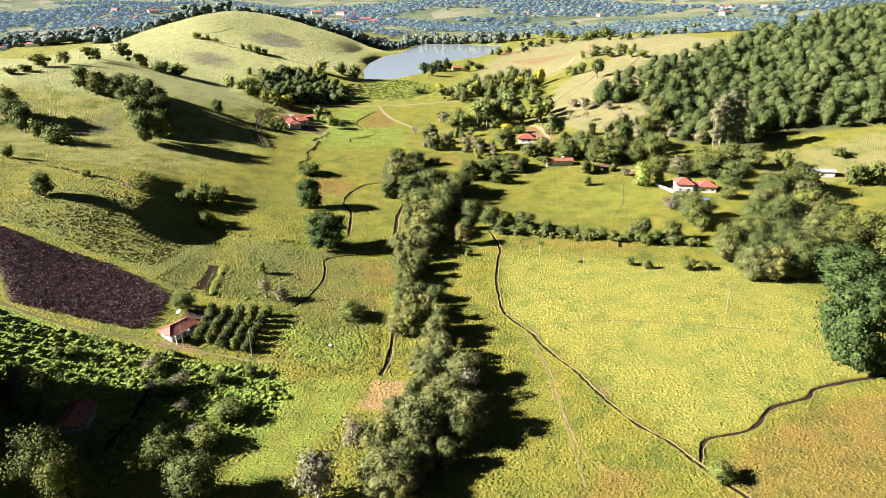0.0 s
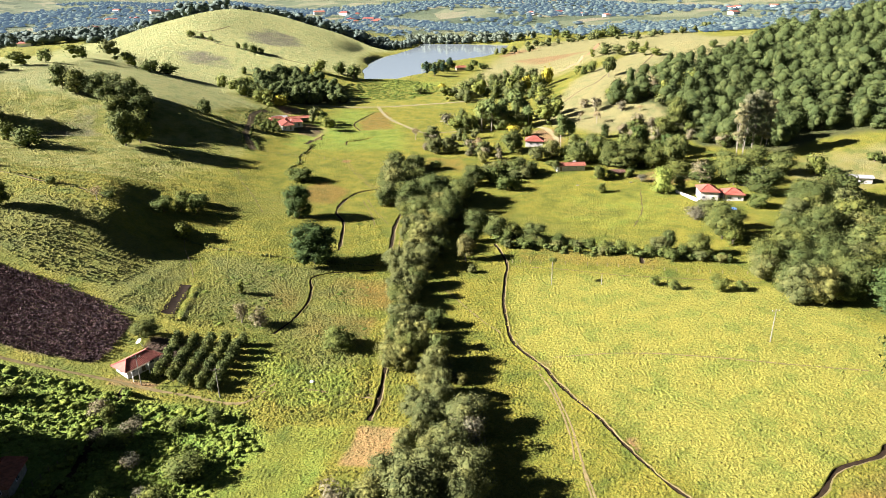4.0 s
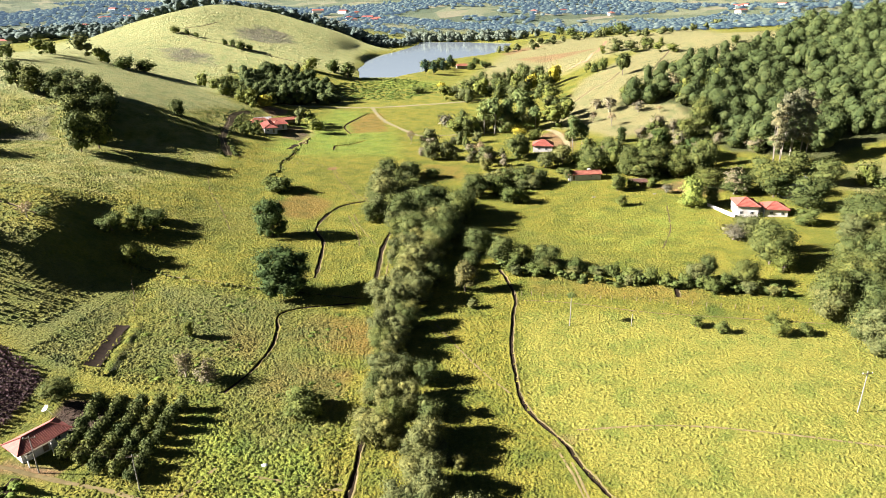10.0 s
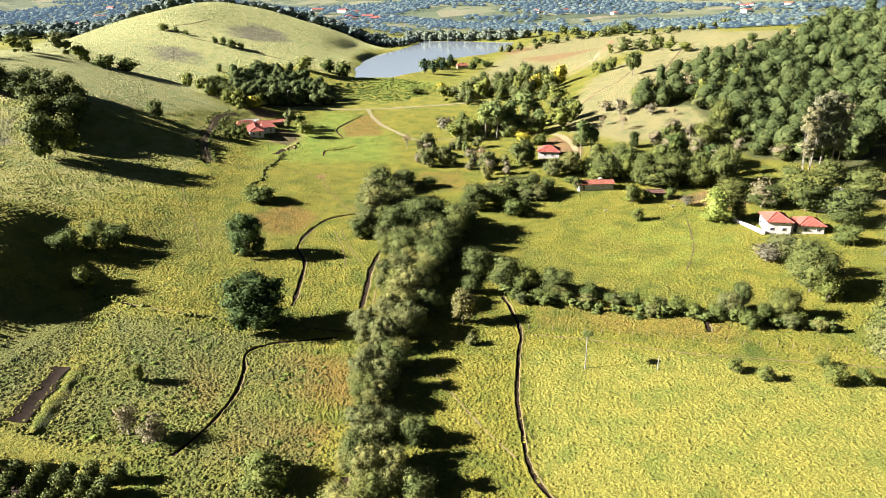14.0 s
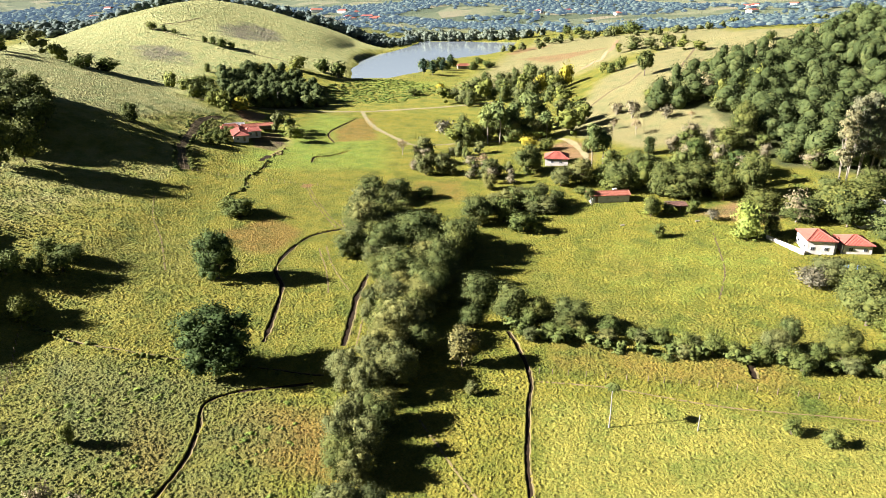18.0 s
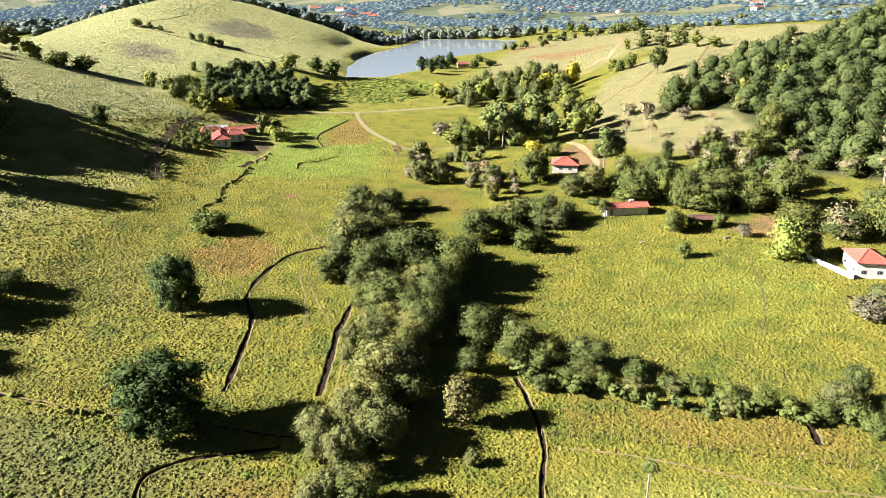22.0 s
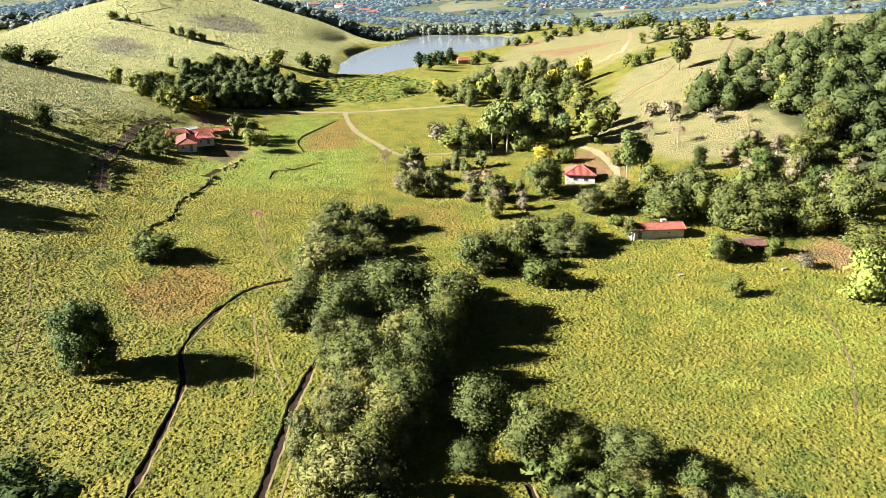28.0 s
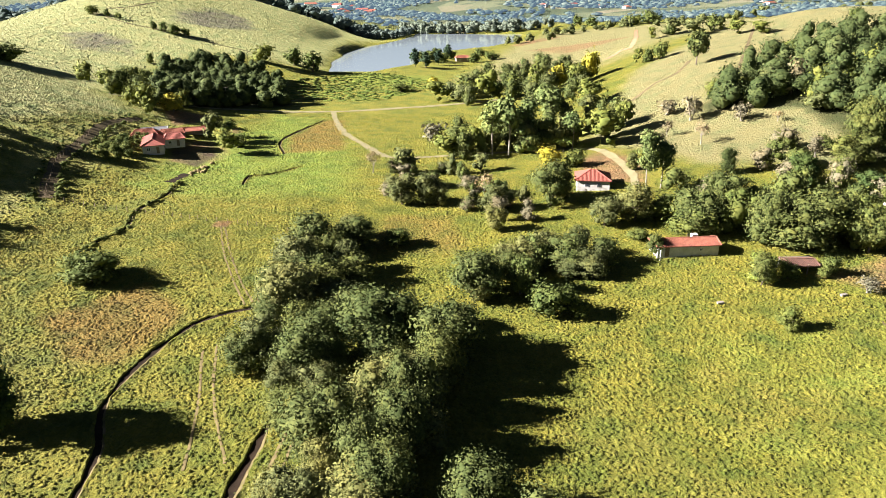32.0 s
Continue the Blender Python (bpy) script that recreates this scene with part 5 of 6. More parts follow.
# cottage on the lake shore
shore_house = house("house", -25.6, 685.7, 12, "small reddish-roofed house among shrubs on the lake shore")
block(shore_house, -5.5, -3.5, 5.5, 3.5, 2.8, 1.7, OLD_TILE, DULL_WALL, hip=0.6, openings=(("s", -3, *W), ("s", 0, *D), ("s", 3, *W)))

# outbuildings by the right-hand meadow
for x, y, turn, lx_, ly_ in ((153.5, 283.5, -8, 4.6, 2.0), (111.0, 284.5, 4, 4.2, 2.4), (115.5, 294.5, 12, 4.0, 2.2)):
    shed = house("shed", x, y, turn, "pale low farm shed with dull sheet roof", "shed")
    box_part("wall", CONCRETE, shed, -lx_, -ly_, -0.5, lx_, ly_, 2.2)
    hip_roof(shed, -lx_, -ly_, lx_, ly_, 2.22, 0.7, SHEET_METAL, 0.0, 0.4)


# ---- poles, posts and wires ----
def power_pole(x, y, tall, turn, label="grey concrete power pole with crossarm in the field", arm=True):
    root = new("power_pole")
    root.matrix_basis = Matrix.LocRotScale((x, y, h(x, y)), Euler((0, 0, radians(turn))), None)
    v, f = tube([(0, 0, -0.6), (0, 0, tall)], [0.12, 0.08], 8)
    part("pole", raw_mesh("pole", v, f, POLE_GREY, True), root)
    if arm:
        beam = box_part("crossarm", TIMBER, root, -1.0, -0.06, tall - 0.5, 1.0, 0.06, tall - 0.36)
        for k in (-0.9, 0, 0.9):
            v, f = tube([(k, 0, tall - 0.36), (k, 0, tall - 0.18)], [0.05, 0.07], 6)
            part("insulator", raw_mesh("insulator", v, f, WHITE, True), beam)
    cap, cf = tube([(0, 0, tall - 0.02), (0, 0, tall + 0.03)], [0.10, 0.02], 8)
    part("cap", raw_mesh("cap", cap, cf, CONCRETE, True), root)
    return tagged(root, label, "pole", "power poles")


power_pole(68.5, 153.6, 8.6, 10)
slim = tagged(new("palm_tree"), "slender palm with bare pale trunk in the pasture", "palm tree")
slim.matrix_basis = Matrix.Translation((20.6, 189.4, h(20.6, 189.4)))
v, f = tube([(0, 0, -0.3), (0.08, 0, 3.0), (0.02, 0.05, 6.4), (0.1, 0.05, 8.6)], [0.14, 0.11, 0.10, 0.08], 8)
part("trunk", raw_mesh("trunk", v, f, POLE_GREY, True), slim)
frond_v, frond_f = palm_model(np.random.default_rng(5), 1.4, 2.8)
part("crown", raw_mesh("crown", frond_v + (0.1, 0.05, 6.4), frond_f, LEAVES["bush"]), slim)
power_pole(-56.3, 131.2, 7.4, 15, "grey power pole beside the orchard lane")
power_pole(-74.7, 133.0, 7.6, 15, "grey power pole with crossarm before the cottage")
power_pole(34.8, 188.0, 3.2, 0, "short concrete post standing alone in pasture", False)
power_pole(-124.5, 472.0, 9.0, 0, "tall power pole beside the country road")


def wire(name, ends, sag, label):
    pts = []
    (ax, ay, az), (bx, by, bz) = ends
    for k in range(15):
        f = k / 14
        pts.append((ax + (bx - ax) * f, ay + (by - ay) * f, az + (bz - az) * f - sag * 4 * f * (1 - f)))
    v, f = tube(pts, [0.014] * 15, 4)
    tagged(new(name, raw_mesh(name, v, f, SOIL, True)), label, "cable")


for off in (-0.9, 0.0, 0.9):
    wire("power_cable", ((-74.7 + off * 0.3, 133.0 + off, h(-74.7, 133.0) + 7.42), (-56.3 + off * 0.3, 131.2 + off, h(-56.3, 131.2) + 7.22)), 0.5, "thin dark power cable between two poles")


def dish(x, y, z, name, label):
    root = new(name)
    root.matrix_basis = Matrix.LocRotScale((x, y, z), Euler((radians(35), 0, radians(-40))), None)
    v, f = lump(np.zeros(3), 0.7, np.random.default_rng(3), 5, 12)
    v[:, 2] = 0.3 * (v[:, 0] ** 2 + v[:, 1] ** 2)
    part("bowl", raw_mesh("bowl", v, f, WHITE, True), root)
    v, f = tube([(0, 0, 0), (0, -0.4, -1.9)], [0.05, 0.05], 6)
    part("mast", raw_mesh("mast", v, f, CONCRETE, True), root)
    tagged(root, label, "antenna")


dish(-81.5, 146.2, h(-81.5, 146.2) + 1.9, "satellite_dish", "white satellite dish on a mast beside the cottage")


LANE = plain_material("brown_trodden_lane", (0.060, 0.048, 0.026), (0.14, 0.11, 0.055), 0.5, 0.95, 0.6)


# ---- tracks, ditches and roads ----
def curve_points(points, step=0.8):
    """A smooth line through the given corners."""
    P = np.array([points[0], *points, points[-1]], float)
    out = []
    for i in range(1, len(P) - 2):
        n = max(2, int(np.linalg.norm(P[i + 1] - P[i]) / step))
        for t in np.arange(n) / n:
            out.append(0.5 * (2 * P[i] + (P[i + 1] - P[i - 1]) * t + (2 * P[i - 1] - 5 * P[i] + 4 * P[i + 1] - P[i + 2]) * t**2 + (3 * P[i] - P[i - 1] - 3 * P[i + 1] + P[i + 2]) * t**3))
    out.append(P[-2])
    return np.array(out)


LINES = []


def ribbon(points, offsets, heights, wobble=0.15, seed=1):
    """A strip of ground along a line; offsets across it and heights over the land."""
    line = curve_points(points)
    gen = np.random.default_rng(seed)
    d = np.gradient(line, axis=0)
    d /= np.linalg.norm(d, axis=1, keepdims=True) + 1e-9
    side = np.stack([d[:, 1], -d[:, 0]], -1)
    shift = np.cumsum(gen.normal(0, wobble * 0.5, len(line)))
    shift = (shift - np.linspace(shift[0], shift[-1], len(line))) * 0.6
    swell = 1 + 0.9 * wobble / 0.15 * (np.convolve(gen.uniform(-1, 1, len(line) + 4), np.ones(5) / 5, "valid") * 0.9 + gen.uniform(-0.15, 0.15, len(line)))
    rows = []
    for off, up in zip(offsets, heights):
        o = off * swell + np.clip(shift, -0.8, 0.8)
        p = line + side * o[:, None]
        rows.append(np.c_[p, ground(p[:, 0], p[:, 1]) + up * (gen.uniform(0.6, 1.3, len(line)) if up > 0.06 else 1)])
    LINES.append((line, max(abs(o) for o in offsets)))
    V = np.stack(rows, 1)
    return V.reshape(-1, 3), grid_faces(len(line), len(offsets))


def ditch(points, width=0.9, label="narrow dark ditch cut through the pasture", seed=1):
    root = tagged(new("ditch"), label, "ditch")
    width *= 1.0
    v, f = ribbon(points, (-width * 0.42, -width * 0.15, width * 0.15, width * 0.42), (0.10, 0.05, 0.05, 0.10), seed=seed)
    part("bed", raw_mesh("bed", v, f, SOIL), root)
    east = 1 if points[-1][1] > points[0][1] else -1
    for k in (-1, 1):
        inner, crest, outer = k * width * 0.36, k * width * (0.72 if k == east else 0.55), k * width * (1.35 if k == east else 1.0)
        # bare earth; its paler tone also paints the sun on this side
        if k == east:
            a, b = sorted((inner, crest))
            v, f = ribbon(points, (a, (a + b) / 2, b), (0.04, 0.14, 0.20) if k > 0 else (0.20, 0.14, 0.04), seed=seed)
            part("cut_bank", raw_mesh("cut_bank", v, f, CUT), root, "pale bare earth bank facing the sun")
            inner = crest
        o = sorted((inner, crest * 1.04, outer))
        # the west bank is raised higher so that it shades the bed
        up = (0.19, 0.21, 0.03) if k == east else (0.02, 0.38, 0.04)
        v, f = ribbon(points, o, up if k > 0 else up[::-1], seed=seed)
        part("bank", raw_mesh("bank", v, f, GRASS), root)
    return root


def path(name, points, width, mat, label, category, up=0.05, seed=2, kind="structure"):
    v, f = ribbon(points, (-width / 2, 0, width / 2), (up, up + 0.03, up), 0.1, seed)
    return tagged(new(name, raw_mesh(name, v, f, mat)), label, category, kind=kind)


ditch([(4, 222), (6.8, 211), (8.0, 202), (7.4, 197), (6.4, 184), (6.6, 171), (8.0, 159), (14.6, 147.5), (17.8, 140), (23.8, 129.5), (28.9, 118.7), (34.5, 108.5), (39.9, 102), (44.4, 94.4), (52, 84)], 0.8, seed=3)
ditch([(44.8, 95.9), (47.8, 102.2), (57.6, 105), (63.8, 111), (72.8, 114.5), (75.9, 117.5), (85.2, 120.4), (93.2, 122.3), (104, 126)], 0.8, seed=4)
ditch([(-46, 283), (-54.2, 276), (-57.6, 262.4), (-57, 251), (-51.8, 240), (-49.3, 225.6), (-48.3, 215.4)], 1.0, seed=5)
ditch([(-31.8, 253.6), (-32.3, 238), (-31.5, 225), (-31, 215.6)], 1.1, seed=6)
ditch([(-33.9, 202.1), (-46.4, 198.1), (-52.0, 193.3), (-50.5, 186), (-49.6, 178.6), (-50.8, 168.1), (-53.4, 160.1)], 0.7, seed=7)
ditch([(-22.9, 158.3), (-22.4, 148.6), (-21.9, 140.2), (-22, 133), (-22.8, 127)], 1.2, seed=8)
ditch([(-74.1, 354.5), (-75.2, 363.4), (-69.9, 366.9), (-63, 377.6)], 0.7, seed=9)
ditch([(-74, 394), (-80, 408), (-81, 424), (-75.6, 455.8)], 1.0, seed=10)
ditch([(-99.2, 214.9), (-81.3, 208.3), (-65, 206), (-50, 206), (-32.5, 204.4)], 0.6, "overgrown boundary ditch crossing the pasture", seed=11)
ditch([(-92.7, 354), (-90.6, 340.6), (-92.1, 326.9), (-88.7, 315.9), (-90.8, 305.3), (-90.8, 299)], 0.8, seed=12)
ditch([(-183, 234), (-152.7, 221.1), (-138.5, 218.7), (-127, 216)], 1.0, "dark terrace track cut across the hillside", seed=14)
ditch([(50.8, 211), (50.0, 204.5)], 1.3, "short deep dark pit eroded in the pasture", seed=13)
for n, pts in enumerate((
        [(17.9, 151.4), (38.5, 150.8), (66.2, 144.7), (84.7, 141.5)],
        [(9.7, 203), (23.4, 200.6), (40.8, 195), (57.7, 192.7), (80, 190)],
        [(19.6, 121.6), (20.8, 103.6), (22, 90)],
        [(16, 143), (19, 128), (20.4, 112), (23.5, 98), (30, 92)],
        [(-66.3, 321), (-58.5, 304.8), (-51.8, 292.8), (-46, 284)],
        [(-67.3, 321), (-60.0, 304.8), (-53.5, 292.8), (-48, 284)],
        [(-47.8, 270), (-41.7, 254), (-35.2, 241.7)],
        [(-49.3, 268), (-43.7, 253), (-40, 240)],
        [(-29.0, 249), (-29.2, 235), (-28.5, 222), (-28, 214)],
        [(-27.5, 246), (-27.6, 235), (-26.8, 222), (-26.3, 214)],
        [(65.4, 281), (61.3, 257.5), (54.6, 240)],
        [(-45, 137), (-35, 136), (-22, 135)],
        [(-12, 191.5), (-6, 181), (-0.3, 171.7), (6, 163)],
        [(128.7, 533.0), (118.5, 507.1), (99.4, 458.5), (88.5, 432.4)],
        [(80.3, 466.2), (71.4, 451.7), (61.8, 447.2), (47.7, 431.1)],
        [(-41.0, 137.2), (-33.6, 136.4), (-23.6, 136.5)],
        [(-33.2, 134.9), (-24.0, 135.4)],
        [(14.0, 145.6), (15.9, 139.7), (17.8, 131.1), (18.8, 121.5), (18.6, 116.1)],
        [(-271.6, 618.1), (-238.1, 601.9), (-203.8, 601.0), (-181.3, 596.7), (-148.3, 597.8)],
        [(-266.3, 626.1), (-255.1, 641.5), (-250.2, 668.2)],
        [(-113.2, 298.6), (-104.5, 280.3), (-93.2, 262.8), (-84.0, 245.3)],
        [(-47.8, 291.0), (-42.6, 276.7), (-37.4, 265.0)])):
    path("trail", pts, 1.3 if pts[0][1] > 350 else 0.4, LANE if n == 10 or pts[0][1] > 350 else TRAIL, "narrow trodden cattle trail through the grass", "path", seed=20 + n)
path("road", [(-165, 446), (-130, 462), (-105, 473), (-76, 477), (-60, 482), (-30, 492), (0, 502)], 3.4, ROAD, "pale unpaved country road across the valley", "road", 0.12)
path("road_side", [(-76, 476), (-68, 450), (-60, 430), (-48.9, 410), (-37, 391), (-24, 392), (-10, 396), (10, 396), (24.6, 394), (33.5, 386), (38.2, 362), (36, 345)], 2.6, ROAD, "pale farm track leading to the houses", "road", 0.10)
LANE_LINE = [(-115.4, 327.6), (-121.8, 340.2), (-126.5, 350.1), (-129.3, 361.0), (-131.7, 371.3), (-134.4, 381.0), (-137.2, 392.3), (-138.0, 402.9), (-136.6, 416.5)]
path("lane", LANE_LINE, 3.4, LANE, "dark earth lane cut into the slope", "road", 0.15)
path("gully", [(139.0, 873.9), (79.7, 580.4), (67.1, 553.0), (58.0, 544.3)], 3.0, RED_EARTH, "red eroded gully on the dry slope", "gully", 0.1, 61)
path("pit", [(-95.6, 353), (-95, 358), (-94.6, 363)], 2.6, SOIL, "dark pit of bare earth in the meadow", "pit", 0.08)
path("yard_lane", [(-122, 134.5), (-107, 132.6), (-86, 133), (-76, 132.5), (-63, 131), (-51, 129.7), (-46, 138)], 0.8, TRAIL, "reddish earth lane between field and weeds", "road", 0.08)
# near-black soil paints in the shade that lies along this lane
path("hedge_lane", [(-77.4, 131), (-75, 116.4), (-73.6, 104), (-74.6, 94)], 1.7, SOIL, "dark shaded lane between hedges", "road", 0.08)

# trench with raised bank below the spur
trench = tagged(new("trench"), "bare brown trench beside a grassy bank", "ditch")
v, f = ribbon([(-82.4, 162.6), (-83.0, 166.9), (-84.0, 173.3), (-85.4, 180.7)], (-1.5, -0.5, 0.6, 1.4), (0.2, 0.05, 0.05, 0.2), seed=31)
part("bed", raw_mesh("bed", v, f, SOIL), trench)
v, f = ribbon([(-78.1, 160.4), (-79.6, 168.0), (-80.4, 174.0), (-82.6, 181.8)], (-1.3, -0.4, 0.4, 1.3), (0.0, 0.5, 0.45, 0.0), seed=32)
part("bank", raw_mesh("bank", v, f, GRASS, True), trench)


def fence(points, gap, label, tall=1.25):
    root = tagged(new("fence"), label, "fence")
    line = curve_points(points, gap)
    post = None
    for x, y in line:
        v, f = tube([(0, 0, -0.3), (0, 0, tall)], [0.08, 0.065], 6)
        post = post or raw_mesh("post", v, f, TIMBER, True)
        ob = part("post", post, root)
        ob.location = (x, y, h(x, y))
    for up in (0.5, 1.1):
        v, f = tube([(x, y, h(x, y) + up) for x, y in line], [0.012] * len(line), 4)
        part("wire", raw_mesh("wire", v, f, SOIL), root)
    return root


fence([(-114, 327.5), (-91.5, 327), (-72, 323.8), (-56.5, 322), (-46, 318)], 2.4, "wooden post and wire fence across the meadow")
fence([(-101.7, 219.6), (-98.7, 209.5), (-91.4, 197.0), (-85.8, 186.6)], 2.6, "wooden post and wire fence below the spur")
fence(LANE_LINE[:6], 2.2, "grey split posts lining the earth lane", 1.6)
fence([(-76, 111), (-78, 103), (-80, 95)], 1.6, "pale post fence beside the dark lane")
fence([(8, 206), (30, 203), (62, 198), (95, 195)], 3.0, "sparse wire fence along the pasture edge")
bin_ = house("sack", -38.0, 139.5, 0, "pale blue plastic sack lying in grass", "sack")
v, f = lump(np.array((0, 0, 0.25)), 0.5, np.random.default_rng(8), 6, 9)
part("bag", raw_mesh("bag", v * (1.3, 0.9, 0.8), f, WHITE, True), bin_)
for x, y in ((63.3, 290.0), (40.2, 286.6)):
    trough = house("trough", x, y, 20, "small pale concrete trough in the pasture", "trough")
    box_part("basin", DULL_WALL, trough, -0.6, -0.25, -0.2, 0.6, 0.25, 0.35)
    box_part("rim", DULL_WALL, trough, -0.66, -0.31, 0.35, 0.66, 0.31, 0.40)
crate = house("crate", -8.8, 137.0, 10, "pale wooden box among streamside shrubs", "crate")
box_part("box", TIMBER, crate, -0.7, -0.5, -0.2, 0.7, 0.5, 1.6)
box_part("lid", WHITE, crate, -0.8, -0.6, 1.6, 0.8, 0.6, 1.68)

# ---- orchard rows ----
KINDS["citrus"] = ("fruit tree", "round dark green citrus tree in orchard row", 4.0, 3.2, 900, 0.32, 3)
LEAVES["citrus"] = LEAVES["green"]


def citrus_model(variant):
    gen = np.random.default_rng(400 + variant)
    pieces, spots = crown_pieces(gen, 11, 0.08, 0.8, 0.42, 900, 0.08)
    v, f = join(pieces)
    return soften(raw_mesh("crown", v * 4, f, LEAVES["green"]), np.concatenate([piece[2] for piece in pieces])), trunk_mesh("trunk", gen, 0.4, 0.03, spots, BARK)


citrus = [citrus_model(k) for k in range(3)]
for row in range(5):
    for k in range(7):
        u, t = (row + 0.3) / 4.6, (k + 0.5) / 7
        low_x, low_y, top_x, top_y = -73.2 + 16.1 * u, 135.8 + -4.8 * u, -75.2 + 17.3 * u, 152.2 + 3.0 * u
        x = low_x * (1 - t) + top_x * t + rng.uniform(-0.25, 0.25)
        y = low_y * (1 - t) + top_y * t + rng.uniform(-0.25, 0.25)
        tree = tagged(new("fruit_tree"), KINDS["citrus"][1], "fruit tree", "orchard trees")
        s = rng.uniform(0.75, 1.0)
        tree.matrix_basis = Matrix.LocRotScale((x, y, h(x, y) - 0.05), Euler((0, 0, rng.uniform(0, 6.28))), (s * 0.80, s * 0.80, s))
        part("crown", citrus[(row + k) % 3][0], tree)
        stem = part("trunk", citrus[(row + k) % 3][1], tree)
        stem.scale = (4, 4, 4)


# ---- woods, weeds, crop and grass ----
gen = np.random.default_rng(11)
FOREST = [(70, 402), (92, 420), (118, 441), (148, 447), (187, 487), (225, 497), (300, 500), (380, 470), (330, 380), (210, 325), (158, 331), (136, 321), (106, 337), (104, 362), (97, 390)]
xs, ys = scatter(FOREST, 8.0, gen)
clump_stuff("hill_forest", xs, ys, gen.uniform(8, 13.5, len(xs)), gen.uniform(6, 13, len(xs)), 820, 0.042, LEAVES["forest"], "dense dark green forest covering the hillside", "forest", seed=12, lobes=5, core=0.74, lobe=(0.26, 0.4))
WOOD = [(-149, 448), (-165, 490), (-182, 530), (-174, 558), (-146, 551), (-121, 541), (-101, 492), (-124, 466)]
xs, ys = scatter(WOOD, 7.5, gen)
clump_stuff("small_wood", xs, ys, gen.uniform(8, 12, len(xs)), gen.uniform(7, 11, len(xs)), 760, 0.044, LEAVES["forest"], "dark rounded wood beside the country road", "wood", seed=13, lobes=7)
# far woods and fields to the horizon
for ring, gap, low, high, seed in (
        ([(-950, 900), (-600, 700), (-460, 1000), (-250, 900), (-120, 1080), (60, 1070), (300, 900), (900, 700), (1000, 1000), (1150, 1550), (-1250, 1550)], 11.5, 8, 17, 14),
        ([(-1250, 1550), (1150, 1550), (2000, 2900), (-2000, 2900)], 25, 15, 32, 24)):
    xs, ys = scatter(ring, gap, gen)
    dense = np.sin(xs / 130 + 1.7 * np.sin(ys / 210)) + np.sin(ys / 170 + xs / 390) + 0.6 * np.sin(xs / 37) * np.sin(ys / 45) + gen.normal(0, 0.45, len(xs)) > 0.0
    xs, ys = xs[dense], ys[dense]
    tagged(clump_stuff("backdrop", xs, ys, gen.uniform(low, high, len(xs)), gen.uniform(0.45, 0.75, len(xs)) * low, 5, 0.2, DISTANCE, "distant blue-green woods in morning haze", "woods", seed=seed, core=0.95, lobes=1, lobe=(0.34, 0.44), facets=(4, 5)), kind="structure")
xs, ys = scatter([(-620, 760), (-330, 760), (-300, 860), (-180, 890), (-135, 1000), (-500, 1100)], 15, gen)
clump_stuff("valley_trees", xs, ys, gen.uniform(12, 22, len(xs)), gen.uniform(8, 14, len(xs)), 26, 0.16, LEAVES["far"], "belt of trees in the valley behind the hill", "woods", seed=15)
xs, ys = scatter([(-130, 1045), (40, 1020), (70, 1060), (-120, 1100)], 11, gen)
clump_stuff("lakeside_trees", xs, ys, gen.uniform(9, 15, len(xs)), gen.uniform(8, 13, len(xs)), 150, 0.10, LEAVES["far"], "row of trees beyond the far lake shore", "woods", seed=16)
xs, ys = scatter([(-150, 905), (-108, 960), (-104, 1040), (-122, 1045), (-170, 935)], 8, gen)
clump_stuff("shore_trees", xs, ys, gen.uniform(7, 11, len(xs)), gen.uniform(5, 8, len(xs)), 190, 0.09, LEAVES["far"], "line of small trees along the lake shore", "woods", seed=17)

# bushes and small trees along the ridge of the dry slope
RIDGE = [(78, 912), (136, 954), (181, 908), (242, 922), (310, 978), (386, 938), (31, 844), (100, 940), (210, 915)]
ridge_gen = np.random.default_rng(99)
spots = np.repeat(np.array(RIDGE, float), 5, axis=0) + ridge_gen.normal(0, (14, 9), (45, 2))
clump_stuff("ridge_trees", spots[:, 0], spots[:, 1], ridge_gen.uniform(7, 13, 45), ridge_gen.uniform(5, 9, 45), 160, 0.1, LEAVES["grey"], "line of grey-green small trees along the ridge", "trees", seed=98)

# hedges of weeds and brush along lanes and ditches
def hedge(points, gap, wide, tall, leaves, mat, label, seed, off=0.0, name="hedge"):
    gen = np.random.default_rng(seed)
    line = curve_points(points, gap)
    d = np.gradient(line, axis=0)
    d /= np.linalg.norm(d, axis=1, keepdims=True) + 1e-9
    x = line[:, 0] + d[:, 1] * off + gen.normal(0, wide * 0.25, len(line))
    y = line[:, 1] - d[:, 0] * off + gen.normal(0, wide * 0.25, len(line))
    keep = gen.uniform(0, 1, len(line)) < 0.8
    x, y = x[keep], y[keep]
    clump_stuff(name, x, y, gen.uniform(0.6, 1.4, len(x)) * wide, gen.uniform(0.5, 1.4, len(x)) * tall, leaves, 0.17, mat, label, "hedge", seed=seed, lobes=3)


hedge(LANE_LINE, 1.8, 2.2, 1.3, 50, LEAVES["bush"], "dark brush lining the earth lane", 71, 2.8)
hedge(LANE_LINE, 2.4, 1.8, 1.0, 50, LEAVES["bush"], "dark brush lining the earth lane", 72, -2.8)
hedge([(-92.7, 354), (-90.6, 340.6), (-92.1, 326.9), (-88.7, 315.9), (-90.8, 305.3), (-90.8, 297)], 1.3, 1.7, 0.9, 30, LEAVES["bush"], "low brush along the meadow ditch", 73)
hedge([(-183, 234), (-152.7, 221.1), (-138.5, 218.7), (-127, 216)], 2.2, 1.8, 1.0, 30, LEAVES["bush"], "low brush along the terrace track", 74, -1.0)
